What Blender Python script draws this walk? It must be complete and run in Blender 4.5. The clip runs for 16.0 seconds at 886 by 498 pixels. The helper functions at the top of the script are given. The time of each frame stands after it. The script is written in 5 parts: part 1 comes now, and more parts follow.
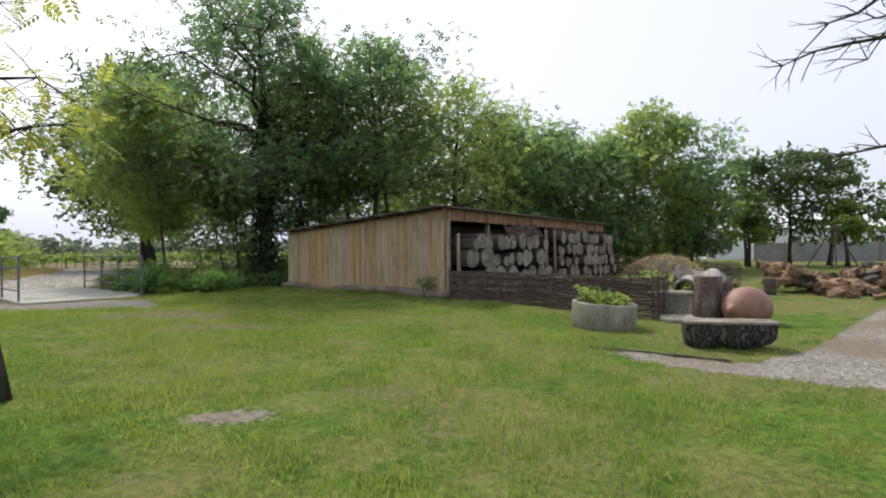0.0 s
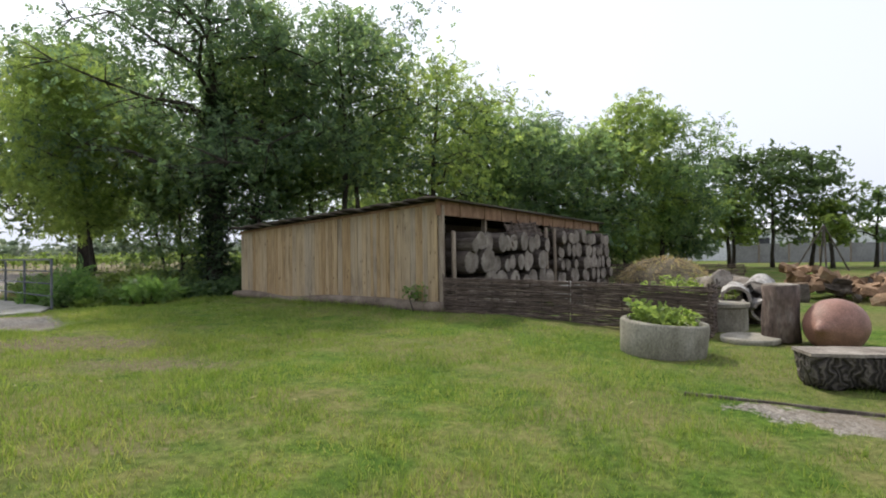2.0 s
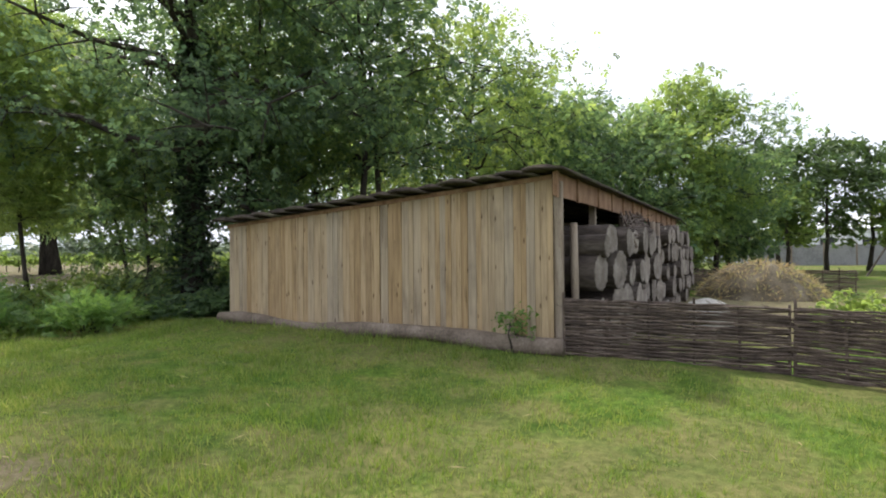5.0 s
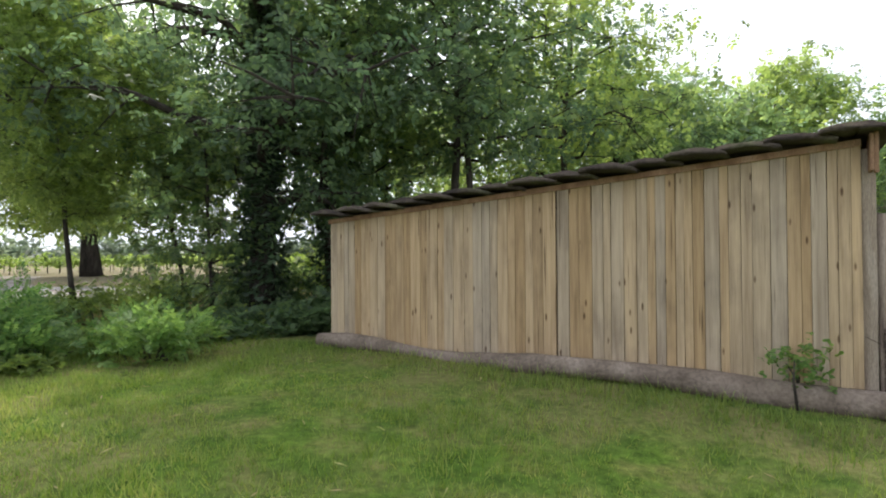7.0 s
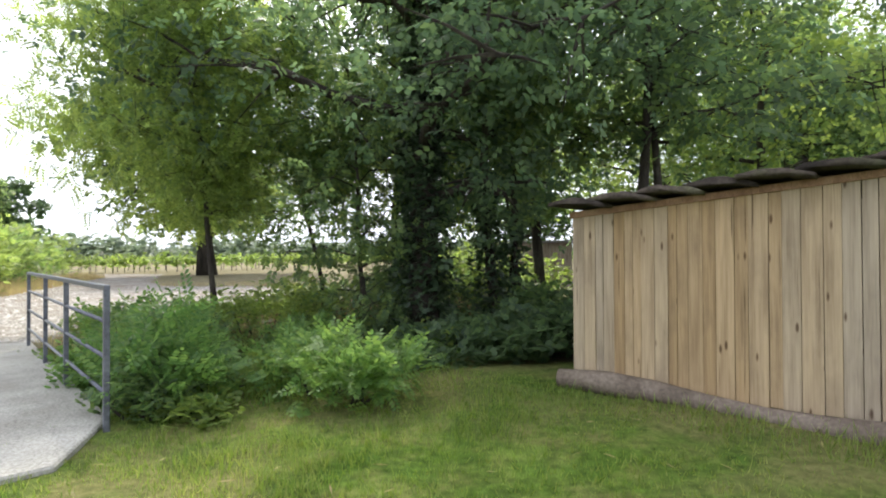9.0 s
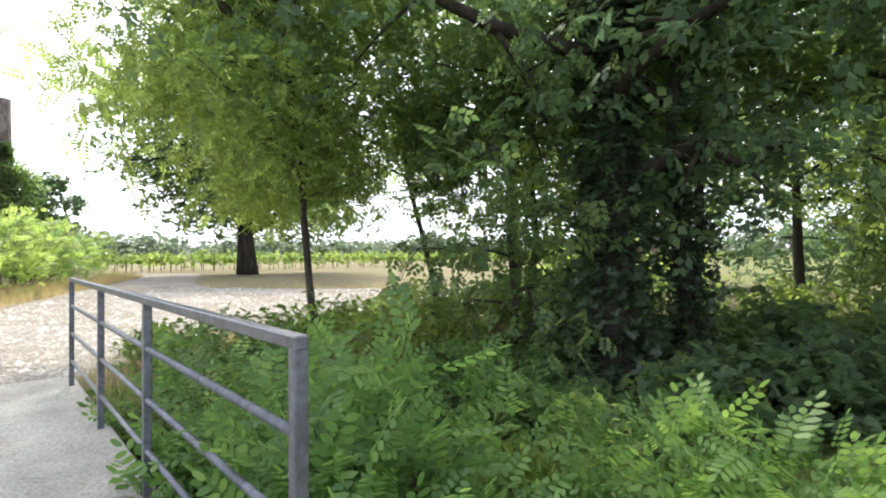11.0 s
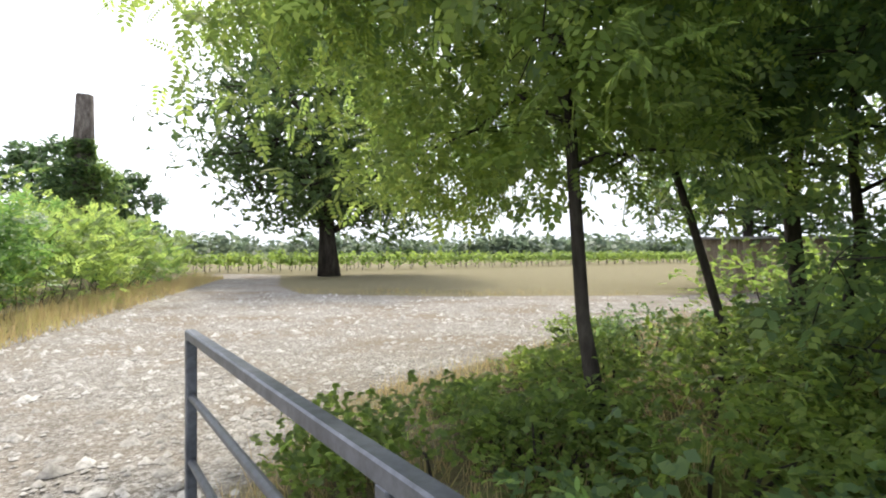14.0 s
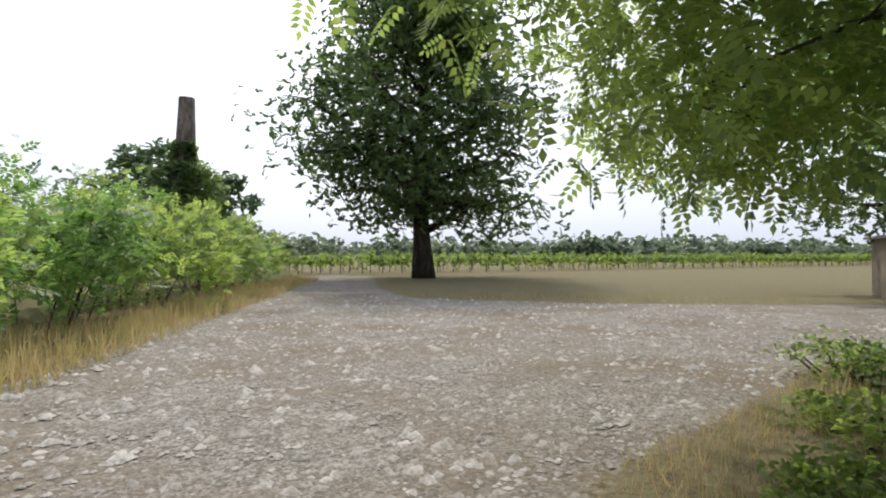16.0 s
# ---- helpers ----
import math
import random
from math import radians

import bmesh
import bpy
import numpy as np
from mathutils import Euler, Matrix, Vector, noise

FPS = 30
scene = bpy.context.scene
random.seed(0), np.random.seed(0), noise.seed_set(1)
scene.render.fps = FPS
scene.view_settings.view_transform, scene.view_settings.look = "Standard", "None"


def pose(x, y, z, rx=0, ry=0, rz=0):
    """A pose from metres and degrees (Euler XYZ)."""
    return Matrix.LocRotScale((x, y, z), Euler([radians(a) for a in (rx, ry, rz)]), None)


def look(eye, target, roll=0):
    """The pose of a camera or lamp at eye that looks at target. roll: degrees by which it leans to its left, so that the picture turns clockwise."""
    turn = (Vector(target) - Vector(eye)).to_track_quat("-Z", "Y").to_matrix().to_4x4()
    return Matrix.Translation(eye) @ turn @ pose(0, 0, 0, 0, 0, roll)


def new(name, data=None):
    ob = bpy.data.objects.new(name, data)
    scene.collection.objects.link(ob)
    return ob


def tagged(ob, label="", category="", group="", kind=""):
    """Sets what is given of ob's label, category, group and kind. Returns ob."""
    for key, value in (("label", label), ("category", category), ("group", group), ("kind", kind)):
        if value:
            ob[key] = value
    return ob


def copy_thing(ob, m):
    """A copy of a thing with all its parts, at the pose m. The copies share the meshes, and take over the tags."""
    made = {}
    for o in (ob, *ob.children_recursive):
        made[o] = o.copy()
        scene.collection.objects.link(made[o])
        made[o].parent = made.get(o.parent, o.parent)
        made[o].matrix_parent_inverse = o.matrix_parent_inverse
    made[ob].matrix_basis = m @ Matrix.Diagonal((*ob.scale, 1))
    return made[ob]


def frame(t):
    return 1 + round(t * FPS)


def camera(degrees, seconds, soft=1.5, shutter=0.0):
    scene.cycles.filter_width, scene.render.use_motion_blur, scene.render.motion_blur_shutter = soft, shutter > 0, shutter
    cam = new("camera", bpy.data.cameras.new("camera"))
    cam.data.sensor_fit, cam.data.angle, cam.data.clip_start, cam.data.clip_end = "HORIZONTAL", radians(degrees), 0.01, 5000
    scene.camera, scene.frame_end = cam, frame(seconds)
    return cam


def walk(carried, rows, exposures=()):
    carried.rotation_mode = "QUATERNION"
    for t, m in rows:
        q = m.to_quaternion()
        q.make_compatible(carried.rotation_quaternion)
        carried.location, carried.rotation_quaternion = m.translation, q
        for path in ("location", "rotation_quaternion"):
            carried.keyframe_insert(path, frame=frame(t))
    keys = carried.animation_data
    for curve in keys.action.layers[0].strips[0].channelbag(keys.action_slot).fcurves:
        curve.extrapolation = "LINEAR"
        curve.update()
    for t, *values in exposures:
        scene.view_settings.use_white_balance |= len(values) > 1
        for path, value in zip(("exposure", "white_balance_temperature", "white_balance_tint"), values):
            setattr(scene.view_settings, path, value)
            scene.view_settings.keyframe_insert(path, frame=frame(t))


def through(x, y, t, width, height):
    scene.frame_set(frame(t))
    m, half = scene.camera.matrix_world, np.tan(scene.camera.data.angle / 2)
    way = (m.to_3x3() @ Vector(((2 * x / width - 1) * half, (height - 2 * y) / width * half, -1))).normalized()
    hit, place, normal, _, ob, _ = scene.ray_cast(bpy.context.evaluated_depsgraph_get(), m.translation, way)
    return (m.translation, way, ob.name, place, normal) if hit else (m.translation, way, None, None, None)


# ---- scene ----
cam = camera(77.1, 16.0, soft=2.0)
# seconds, x, y, z, pitch, roll, yaw
PATH = [
    (0, -0.145, -0.046, 1.113, 0.40, 0.65, -0.51),
    (0.5, -0.285, 0.606, 1.100, 0.43, 0.65, -1.46),
    (1, -0.504, 1.282, 1.111, 0.40, 0.63, -2.05),
    (1.5, -0.608, 1.946, 1.117, 0.47, 0.70, -2.72),
    (2, -0.761, 2.653, 1.146, 0.48, 0.72, -4.49),
    (2.5, -1.010, 3.317, 1.173, 0.52, 0.49, -5.31),
    (3, -1.192, 4.056, 1.183, 0.38, 0.51, -6.03),
    (5.5, -2.406, 7.848, 1.269, 0.59, 0.60, -5.85),
    (6, -2.761, 8.435, 1.301, 0.75, 0.32, -4.61),
    (6.5, -3.159, 9.055, 1.290, 0.77, 0.46, -4.16),
    (7, -3.693, 9.641, 1.277, 0.72, 0.39, -3.28),
    (7.5, -4.119, 10.168, 1.283, 0.77, 0.32, -1.47),
    (8, -4.585, 10.710, 1.329, 0.74, 0.14, 1.11),
    (8.5, -5.047, 11.144, 1.358, 0.82, 0.10, 3.60),
    (9, -5.522, 11.668, 1.366, 0.62, 0.28, 5.20),
    (11.5, -8.498, 14.815, 1.384, 0.49, -0.08, 8.76),
    (12, -9.022, 15.349, 1.467, 0.58, -0.22, 10.13),
    (12.5, -9.482, 15.880, 1.452, 0.64, 0.08, 10.48),
    (13, -9.944, 16.335, 1.449, 0.53, 0.04, 11.96),
    (13.5, -10.329, 16.791, 1.439, 0.67, 0.09, 12.64),
    (14, -10.789, 17.262, 1.479, 0.40, 0.13, 13.48),
    (14.5, -11.196, 17.688, 1.468, 0.57, 0.23, 14.54),
    (15, -11.624, 18.180, 1.445, 0.54, 0.49, 15.00),
    (15.5, -12.089, 18.552, 1.451, 0.66, 0.21, 17.66),
    (16, -12.695, 18.948, 1.415, 0.62, -0.01, 21.35),
]
walk(cam, [(t, pose(x, y, z, 90 + p, r, a)) for t, x, y, z, p, r, a in PATH],
     exposures=[(0.0, -0.17), (3.0, 0.06), (5.5, 0.42), (7.5, 0.65), (9.0, 0.85), (11.5, 1.1), (13.0, 0.85), (14.5, 0.5), (16.0, -0.12)])

# ---- world and light ----
SUN_AZ, SUN_EL = 28.0, 50.0     # degrees left of +y, degrees up
world = bpy.data.worlds.new("sky")
scene.world = world
world.use_nodes = True
wn, wl = world.node_tree.nodes, world.node_tree.links
bg = wn["Background"]
sky = wn.new("ShaderNodeTexSky")
sky.sky_type = "NISHITA"
sky.sun_disc = False
sky.sun_elevation = radians(SUN_EL)
sky.sun_rotation = radians(-SUN_AZ)
sky.air_density, sky.dust_density, sky.ozone_density = 1.0, 6.0, 0.6
hs = wn.new("ShaderNodeHueSaturation")
hs.inputs["Saturation"].default_value = 0.22
wl.new(sky.outputs[0], hs.inputs["Color"])
veil = wn.new("ShaderNodeMix")          # thin bright cloud over the whole sky
veil.data_type = "RGBA"
veil.inputs[0].default_value = 0.6
veil.inputs[7].default_value = (9.6, 10.25, 11.8, 1)
wl.new(hs.outputs[0], veil.inputs[6])
wl.new(veil.outputs[2], bg.inputs["Color"])
bg.inputs["Strength"].default_value = 0.135

sun = new("sun", bpy.data.lights.new("sun", "SUN"))
sun.data.energy, sun.data.angle, sun.data.color = 3.7, radians(2.5), (1.0, 0.94, 0.82)
_d = Vector((-math.sin(radians(SUN_AZ)) * math.cos(radians(SUN_EL)), math.cos(radians(SUN_AZ)) * math.cos(radians(SUN_EL)), math.sin(radians(SUN_EL))))
sun.matrix_world = look(_d * 60, (0, 0, 0))


# ---- materials ----
def nodes_of(name):
    m = bpy.data.materials.new(name)
    m.use_nodes = True
    return m, m.node_tree.nodes, m.node_tree.links, m.node_tree.nodes["Principled BSDF"]


def ramp(nt, cols):
    r = nt.new("ShaderNodeValToRGB")
    el = r.color_ramp.elements
    while len(el) < len(cols):
        el.new(0.5)
    for e, (p, c) in zip(el, cols):
        e.position, e.color = p, (*c, 1)
    return r


def noise_tex(nt, scale, detail=4, rough=0.55):
    n = nt.new("ShaderNodeTexNoise")
    n.inputs["Scale"].default_value, n.inputs["Detail"].default_value, n.inputs["Roughness"].default_value = scale, detail, rough
    return n


def surface(name, c1, c2, c3=None, scale=6.0, fine=60.0, rough=0.85, metal=0.0, bump=0.3, stretch=(1, 1, 1), piece=0.0, depth=0.01):
    """Two scales of colour noise, a grain that can be stretched, and bump; piece: how far each object differs in value."""
    m, nt, lk, b = nodes_of(name)
    tc = nt.new("ShaderNodeTexCoord")
    mp = nt.new("ShaderNodeMapping")
    mp.inputs["Scale"].default_value = stretch
    lk.new(tc.outputs["Object"], mp.inputs["Vector"])
    info = nt.new("ShaderNodeObjectInfo")
    if piece:
        sh = nt.new("ShaderNodeVectorMath")
        sh.operation = "MULTIPLY_ADD"
        sh.inputs[1].default_value = (1, 1, 1)
        cmb = nt.new("ShaderNodeCombineXYZ")
        mul = nt.new("ShaderNodeMath")
        mul.operation, mul.inputs[1].default_value = "MULTIPLY", 40
        lk.new(info.outputs["Random"], mul.inputs[0])
        for k in range(3):
            lk.new(mul.outputs[0], cmb.inputs[k])
        lk.new(mp.outputs[0], sh.inputs[0])
        lk.new(cmb.outputs[0], sh.inputs[2])
        vec = sh.outputs[0]
    else:
        vec = mp.outputs[0]
    big, small = noise_tex(nt, scale, 5), noise_tex(nt, fine, 6, 0.65)
    lk.new(vec, big.inputs["Vector"])
    lk.new(vec, small.inputs["Vector"])
    r = ramp(nt, [(0.3, c1), (0.52, c2), (0.72, c3 or c2)])
    lk.new(big.outputs["Fac"], r.inputs["Fac"])
    mx = nt.new("ShaderNodeMix")
    mx.data_type, mx.blend_type = "RGBA", "MULTIPLY"
    mx.inputs[0].default_value = 0.75
    r2 = ramp(nt, [(0.3, (0.45, 0.45, 0.45)), (0.62, (1.25, 1.25, 1.25))])
    lk.new(small.outputs["Fac"], r2.inputs["Fac"])
    lk.new(r.outputs["Color"], mx.inputs[6])
    lk.new(r2.outputs["Color"], mx.inputs[7])
    col = mx.outputs[2]
    if piece:
        hv = nt.new("ShaderNodeHueSaturation")
        mr = nt.new("ShaderNodeMapRange")
        mr.inputs["To Min"].default_value, mr.inputs["To Max"].default_value = 1 - piece, 1 + piece
        lk.new(info.outputs["Random"], mr.inputs["Value"])
        lk.new(mr.outputs[0], hv.inputs["Value"])
        lk.new(col, hv.inputs["Color"])
        col = hv.outputs[0]
    lk.new(col, b.inputs["Base Color"])
    b.inputs["Roughness"].default_value, b.inputs["Metallic"].default_value = rough, metal
    if rough > 0.6:
        b.inputs["Specular IOR Level"].default_value = 0.25
    bp = nt.new("ShaderNodeBump")
    bp.inputs["Strength"].default_value, bp.inputs["Distance"].default_value = bump, depth
    lk.new(small.outputs["Fac"], bp.inputs["Height"])
    lk.new(bp.outputs[0], b.inputs["Normal"])
    return m


def leafy(name, dark, mid, light, through=0.45, rough=0.55, patch=0.35):
    """Leaves that let light through; each leaf has its own tone, and clumps differ."""
    m, nt, lk, b = nodes_of(name)
    ge = nt.new("ShaderNodeNewGeometry")
    n = noise_tex(nt, patch, 3)
    lk.new(ge.outputs["Position"], n.inputs["Vector"])
    ad = nt.new("ShaderNodeMath")
    ad.operation = "MULTIPLY_ADD"
    ad.inputs[1].default_value = 0.45
    lk.new(ge.outputs["Random Per Island"], ad.inputs[0])
    sc = nt.new("ShaderNodeMath")
    sc.operation, sc.inputs[1].default_value = "MULTIPLY", 0.75
    lk.new(n.outputs["Fac"], sc.inputs[0])
    lk.new(sc.outputs[0], ad.inputs[2])
    r = ramp(nt, [(0.3, dark), (0.58, mid), (0.85, light)])
    lk.new(ad.outputs[0], r.inputs["Fac"])
    lk.new(r.outputs[0], b.inputs["Base Color"])
    b.inputs["Roughness"].default_value = rough
    b.inputs["Specular IOR Level"].default_value = 0.5
    t = nt.new("ShaderNodeBsdfTranslucent")
    hv = nt.new("ShaderNodeHueSaturation")
    hv.inputs["Hue"].default_value, hv.inputs["Saturation"].default_value, hv.inputs["Value"].default_value = 0.485, 1.03, 2.6
    lk.new(r.outputs[0], hv.inputs["Color"])
    lk.new(hv.outputs[0], t.inputs["Color"])
    mixs = nt.new("ShaderNodeMixShader")
    mixs.inputs[0].default_value = through
    lk.new(b.outputs[0], mixs.inputs[1])
    lk.new(t.outputs[0], mixs.inputs[2])
    lk.new(mixs.outputs[0], nt["Material Output"].inputs["Surface"])
    return m


def plank_material():
    """Pale pine: streaks along the board, a tone for each board, knots and fine cracks."""
    m, nt, lk, b = nodes_of("pale_pine_planks")
    tc, info = nt.new("ShaderNodeTexCoord"), nt.new("ShaderNodeObjectInfo")
    mul = nt.new("ShaderNodeMath")
    mul.operation, mul.inputs[1].default_value = "MULTIPLY", 37
    lk.new(info.outputs["Random"], mul.inputs[0])
    cmb = nt.new("ShaderNodeCombineXYZ")
    lk.new(mul.outputs[0], cmb.inputs[2])
    add = nt.new("ShaderNodeVectorMath")
    lk.new(tc.outputs["Object"], add.inputs[0])
    lk.new(cmb.outputs[0], add.inputs[1])

    def stretched(sx, sz, scale, detail):
        mp = nt.new("ShaderNodeMapping")
        mp.inputs["Scale"].default_value = (sx, sx, sz)
        lk.new(add.outputs[0], mp.inputs["Vector"])
        n = noise_tex(nt, scale, detail, 0.6)
        lk.new(mp.outputs[0], n.inputs["Vector"])
        return n.outputs["Fac"], mp.outputs[0]

    def mixc(fac, a, c, blend="MIX", amount=None):
        x = nt.new("ShaderNodeMix")
        x.data_type, x.blend_type = "RGBA", blend
        if amount is None:
            lk.new(fac, x.inputs[0])
        else:
            x.inputs[0].default_value = amount
        lk.new(a, x.inputs[6])
        lk.new(c, x.inputs[7])
        return x.outputs[2]

    def colour(fac, cols):
        r = ramp(nt, cols)
        lk.new(fac, r.inputs["Fac"])
        return r.outputs[0]

    streak, _ = stretched(9, 0.5, 2.0, 5)
    fibre, _ = stretched(40, 0.8, 3.0, 4)
    blot, _ = stretched(2.2, 0.9, 1.6, 4)
    crack, _ = stretched(16, 0.35, 2.6, 2)
    tone = colour(info.outputs["Random"], [(0.0, (0.34, 0.235, 0.125)), (0.35, (0.43, 0.315, 0.185)), (0.7, (0.40, 0.315, 0.21)), (1.0, (0.36, 0.30, 0.225))])
    c = mixc(None, tone, colour(streak, [(0.3, (0.62, 0.58, 0.55)), (0.55, (1.05, 1.05, 1.05)), (0.75, (1.22, 1.2, 1.15))]), "MULTIPLY", 0.8)
    c = mixc(None, c, colour(fibre, [(0.3, (0.8, 0.78, 0.76)), (0.65, (1.08, 1.08, 1.08))]), "MULTIPLY", 0.8)
    c = mixc(None, c, colour(blot, [(0.32, (0.66, 0.66, 0.68)), (0.5, (1, 1, 1))]), "MULTIPLY", 0.75)
    c = mixc(None, c, colour(crack, [(0.27, (0.22, 0.19, 0.17)), (0.34, (1, 1, 1))]), "MULTIPLY", 0.85)
    mp = nt.new("ShaderNodeMapping")
    mp.inputs["Scale"].default_value = (9, 9, 2.6)
    lk.new(add.outputs[0], mp.inputs["Vector"])
    vo = nt.new("ShaderNodeTexVoronoi")
    vo.inputs["Scale"].default_value = 1.0
    lk.new(mp.outputs[0], vo.inputs["Vector"])
    c = mixc(None, c, colour(vo.outputs["Distance"], [(0.06, (0.20, 0.14, 0.10)), (0.13, (1, 1, 1))]), "MULTIPLY", 0.9)
    lk.new(c, b.inputs["Base Color"])
    b.inputs["Roughness"].default_value = 0.8
    b.inputs["Specular IOR Level"].default_value = 0.25
    bp = nt.new("ShaderNodeBump")
    bp.inputs["Strength"].default_value, bp.inputs["Distance"].default_value = 0.4, 0.004
    lk.new(fibre, bp.inputs["Height"])
    lk.new(bp.outputs[0], b.inputs["Normal"])
    return m


M_PLANK = plank_material()
M_OLDWOOD = surface("weathered_wood", (0.17, 0.13, 0.10), (0.26, 0.21, 0.16), (0.33, 0.28, 0.23), 2.5, 40, 0.9, 0, 0.5, (6, 6, 0.6), 0.2, 0.006)
M_FASCIA = surface("brown_board", (0.17, 0.095, 0.055), (0.25, 0.15, 0.09), (0.30, 0.20, 0.13), 2.0, 35, 0.85, 0, 0.35, (4, 4, 1.5), 0.15, 0.004)
M_ROOF = surface("mossy_slab_wood", (0.035, 0.028, 0.024), (0.075, 0.06, 0.048), (0.09, 0.095, 0.05), 2.5, 30, 0.95, 0, 0.8, (1, 1, 1), 0.25, 0.015)
M_LOGBEAM = surface("peeled_log", (0.11, 0.085, 0.065), (0.19, 0.15, 0.118), (0.27, 0.22, 0.18), 3.0, 30, 0.9, 0, 0.8, (1, 1, 1), 0.1, 0.01)
M_BARK = surface("grey_bark", (0.055, 0.045, 0.038), (0.12, 0.10, 0.085), (0.19, 0.17, 0.15), 5.0, 26, 0.95, 0, 1.0, (1, 1, 0.35), 0.15, 0.03)
M_LOGBARK = surface("log_bark", (0.04, 0.031, 0.026), (0.095, 0.077, 0.065), (0.17, 0.145, 0.125), 5.0, 22, 0.95, 0, 1.0, (0.35, 1, 1), 0.2, 0.03)
M_CUT = surface("cut_wood_grey", (0.12, 0.10, 0.083), (0.22, 0.19, 0.162), (0.31, 0.28, 0.245), 4.0, 40, 0.9, 0, 0.5, (1, 1, 1), 0.18, 0.008)
M_CUTFRESH = surface("fresh_split_wood", (0.17, 0.105, 0.065), (0.26, 0.165, 0.10), (0.33, 0.25, 0.17), 4.0, 40, 0.85, 0, 0.5, (1, 1, 0.4), 0.3, 0.008)
M_WATTLE = surface("willow_rods", (0.06, 0.045, 0.037), (0.11, 0.082, 0.067), (0.17, 0.135, 0.11), 6.0, 60, 0.85, 0, 0.4, (1, 1, 1), 0.35, 0.004)
M_TRUNK = surface("tree_bark", (0.022, 0.018, 0.015), (0.05, 0.042, 0.034), (0.085, 0.075, 0.06), 4.0, 24, 0.95, 0, 1.0, (1, 1, 0.3), 0.15, 0.03)
M_CONCRETE = surface("concrete", (0.27, 0.255, 0.225), (0.36, 0.345, 0.31), (0.42, 0.40, 0.365), 1.6, 45, 0.9, 0, 0.3, (1, 1, 1), 0.05, 0.005)
M_MOSSCON = surface("stained_concrete", (0.17, 0.155, 0.12), (0.28, 0.26, 0.215), (0.36, 0.335, 0.285), 4.0, 45, 0.92, 0, 0.5, (1, 1, 0.6), 0.05, 0.008)
M_STEEL = surface("galvanised_steel", (0.085, 0.09, 0.108), (0.12, 0.127, 0.15), (0.155, 0.16, 0.182), 5.0, 25, 0.42, 0.4, 0.06, (1, 1, 1), 0.05, 0.002)
def gnarled(name):
    """Dark bark with wavy pale ridges."""
    m, nt, lk, b = nodes_of(name)
    tc = nt.new("ShaderNodeTexCoord")
    wv = nt.new("ShaderNodeTexWave")
    wv.wave_type, wv.bands_direction = "BANDS", "X"
    wv.inputs["Scale"].default_value, wv.inputs["Distortion"].default_value = 4.0, 16.0
    wv.inputs["Detail"].default_value, wv.inputs["Detail Scale"].default_value = 3.0, 1.2
    lk.new(tc.outputs["Object"], wv.inputs["Vector"])
    r = ramp(nt, [(0.1, (0.035, 0.029, 0.025)), (0.6, (0.07, 0.058, 0.05)), (0.98, (0.13, 0.112, 0.098))])
    lk.new(wv.outputs["Fac"], r.inputs["Fac"])
    lk.new(r.outputs[0], b.inputs["Base Color"])
    b.inputs["Roughness"].default_value = 0.95
    bp = nt.new("ShaderNodeBump")
    bp.inputs["Strength"].default_value, bp.inputs["Distance"].default_value = 1.0, 0.05
    lk.new(wv.outputs["Fac"], bp.inputs["Height"])
    lk.new(bp.outputs[0], b.inputs["Normal"])
    return m


M_GNARL = gnarled("gnarled_bark")
M_REDBARK = surface("red_brown_bark", (0.055, 0.042, 0.037), (0.13, 0.095, 0.08), (0.26, 0.225, 0.20), 4.0, 24, 0.95, 0, 0.9, (1, 1, 0.4), 0.1, 0.02)
M_PALEBARK = surface("pale_papery_bark", (0.10, 0.085, 0.075), (0.34, 0.32, 0.30), (0.52, 0.50, 0.47), 7.0, 30, 0.9, 0, 0.8, (0.6, 1, 1), 0.1, 0.015)
M_TERRA = surface("terracotta", (0.19, 0.095, 0.07), (0.26, 0.13, 0.098), (0.30, 0.165, 0.13), 4.0, 50, 0.6, 0, 0.2, (1, 1, 1), 0, 0.004)
M_HAY = surface("old_hay", (0.10, 0.082, 0.056), (0.17, 0.142, 0.10), (0.24, 0.205, 0.15), 2.0, 24, 1.0, 0, 1.0, (1, 1, 1), 0, 0.06)
M_BLACK = surface("black_plastic", (0.012, 0.012, 0.013), (0.02, 0.02, 0.022), None, 5, 50, 0.5, 0, 0.1)
M_STONE = surface("pale_stone", (0.20, 0.185, 0.165), (0.32, 0.30, 0.275), (0.47, 0.45, 0.425), 3.0, 30, 0.9, 0, 0.4, (1, 1, 1), 0.25, 0.01)
M_WHITE = surface("white_wall", (0.66, 0.67, 0.69), (0.74, 0.75, 0.77), None, 0.5, 8, 0.7, 0, 0.05)
M_GREYPANEL = surface("grey_panel", (0.19, 0.185, 0.19), (0.25, 0.245, 0.25), (0.28, 0.28, 0.28), 0.8, 12, 0.9, 0, 0.1, (1, 1, 1), 0.1)
M_RED = surface("red_paint", (0.42, 0.02, 0.035), (0.5, 0.03, 0.05), None, 2, 20, 0.5, 0, 0.05)
M_BLUE = surface("blue_paint", (0.05, 0.10, 0.26), (0.06, 0.13, 0.32), None, 2, 20, 0.5, 0, 0.05)
M_DARKMETAL = surface("dark_car_paint", (0.02, 0.022, 0.026), (0.035, 0.037, 0.042), None, 2, 20, 0.3, 0.3, 0.02)

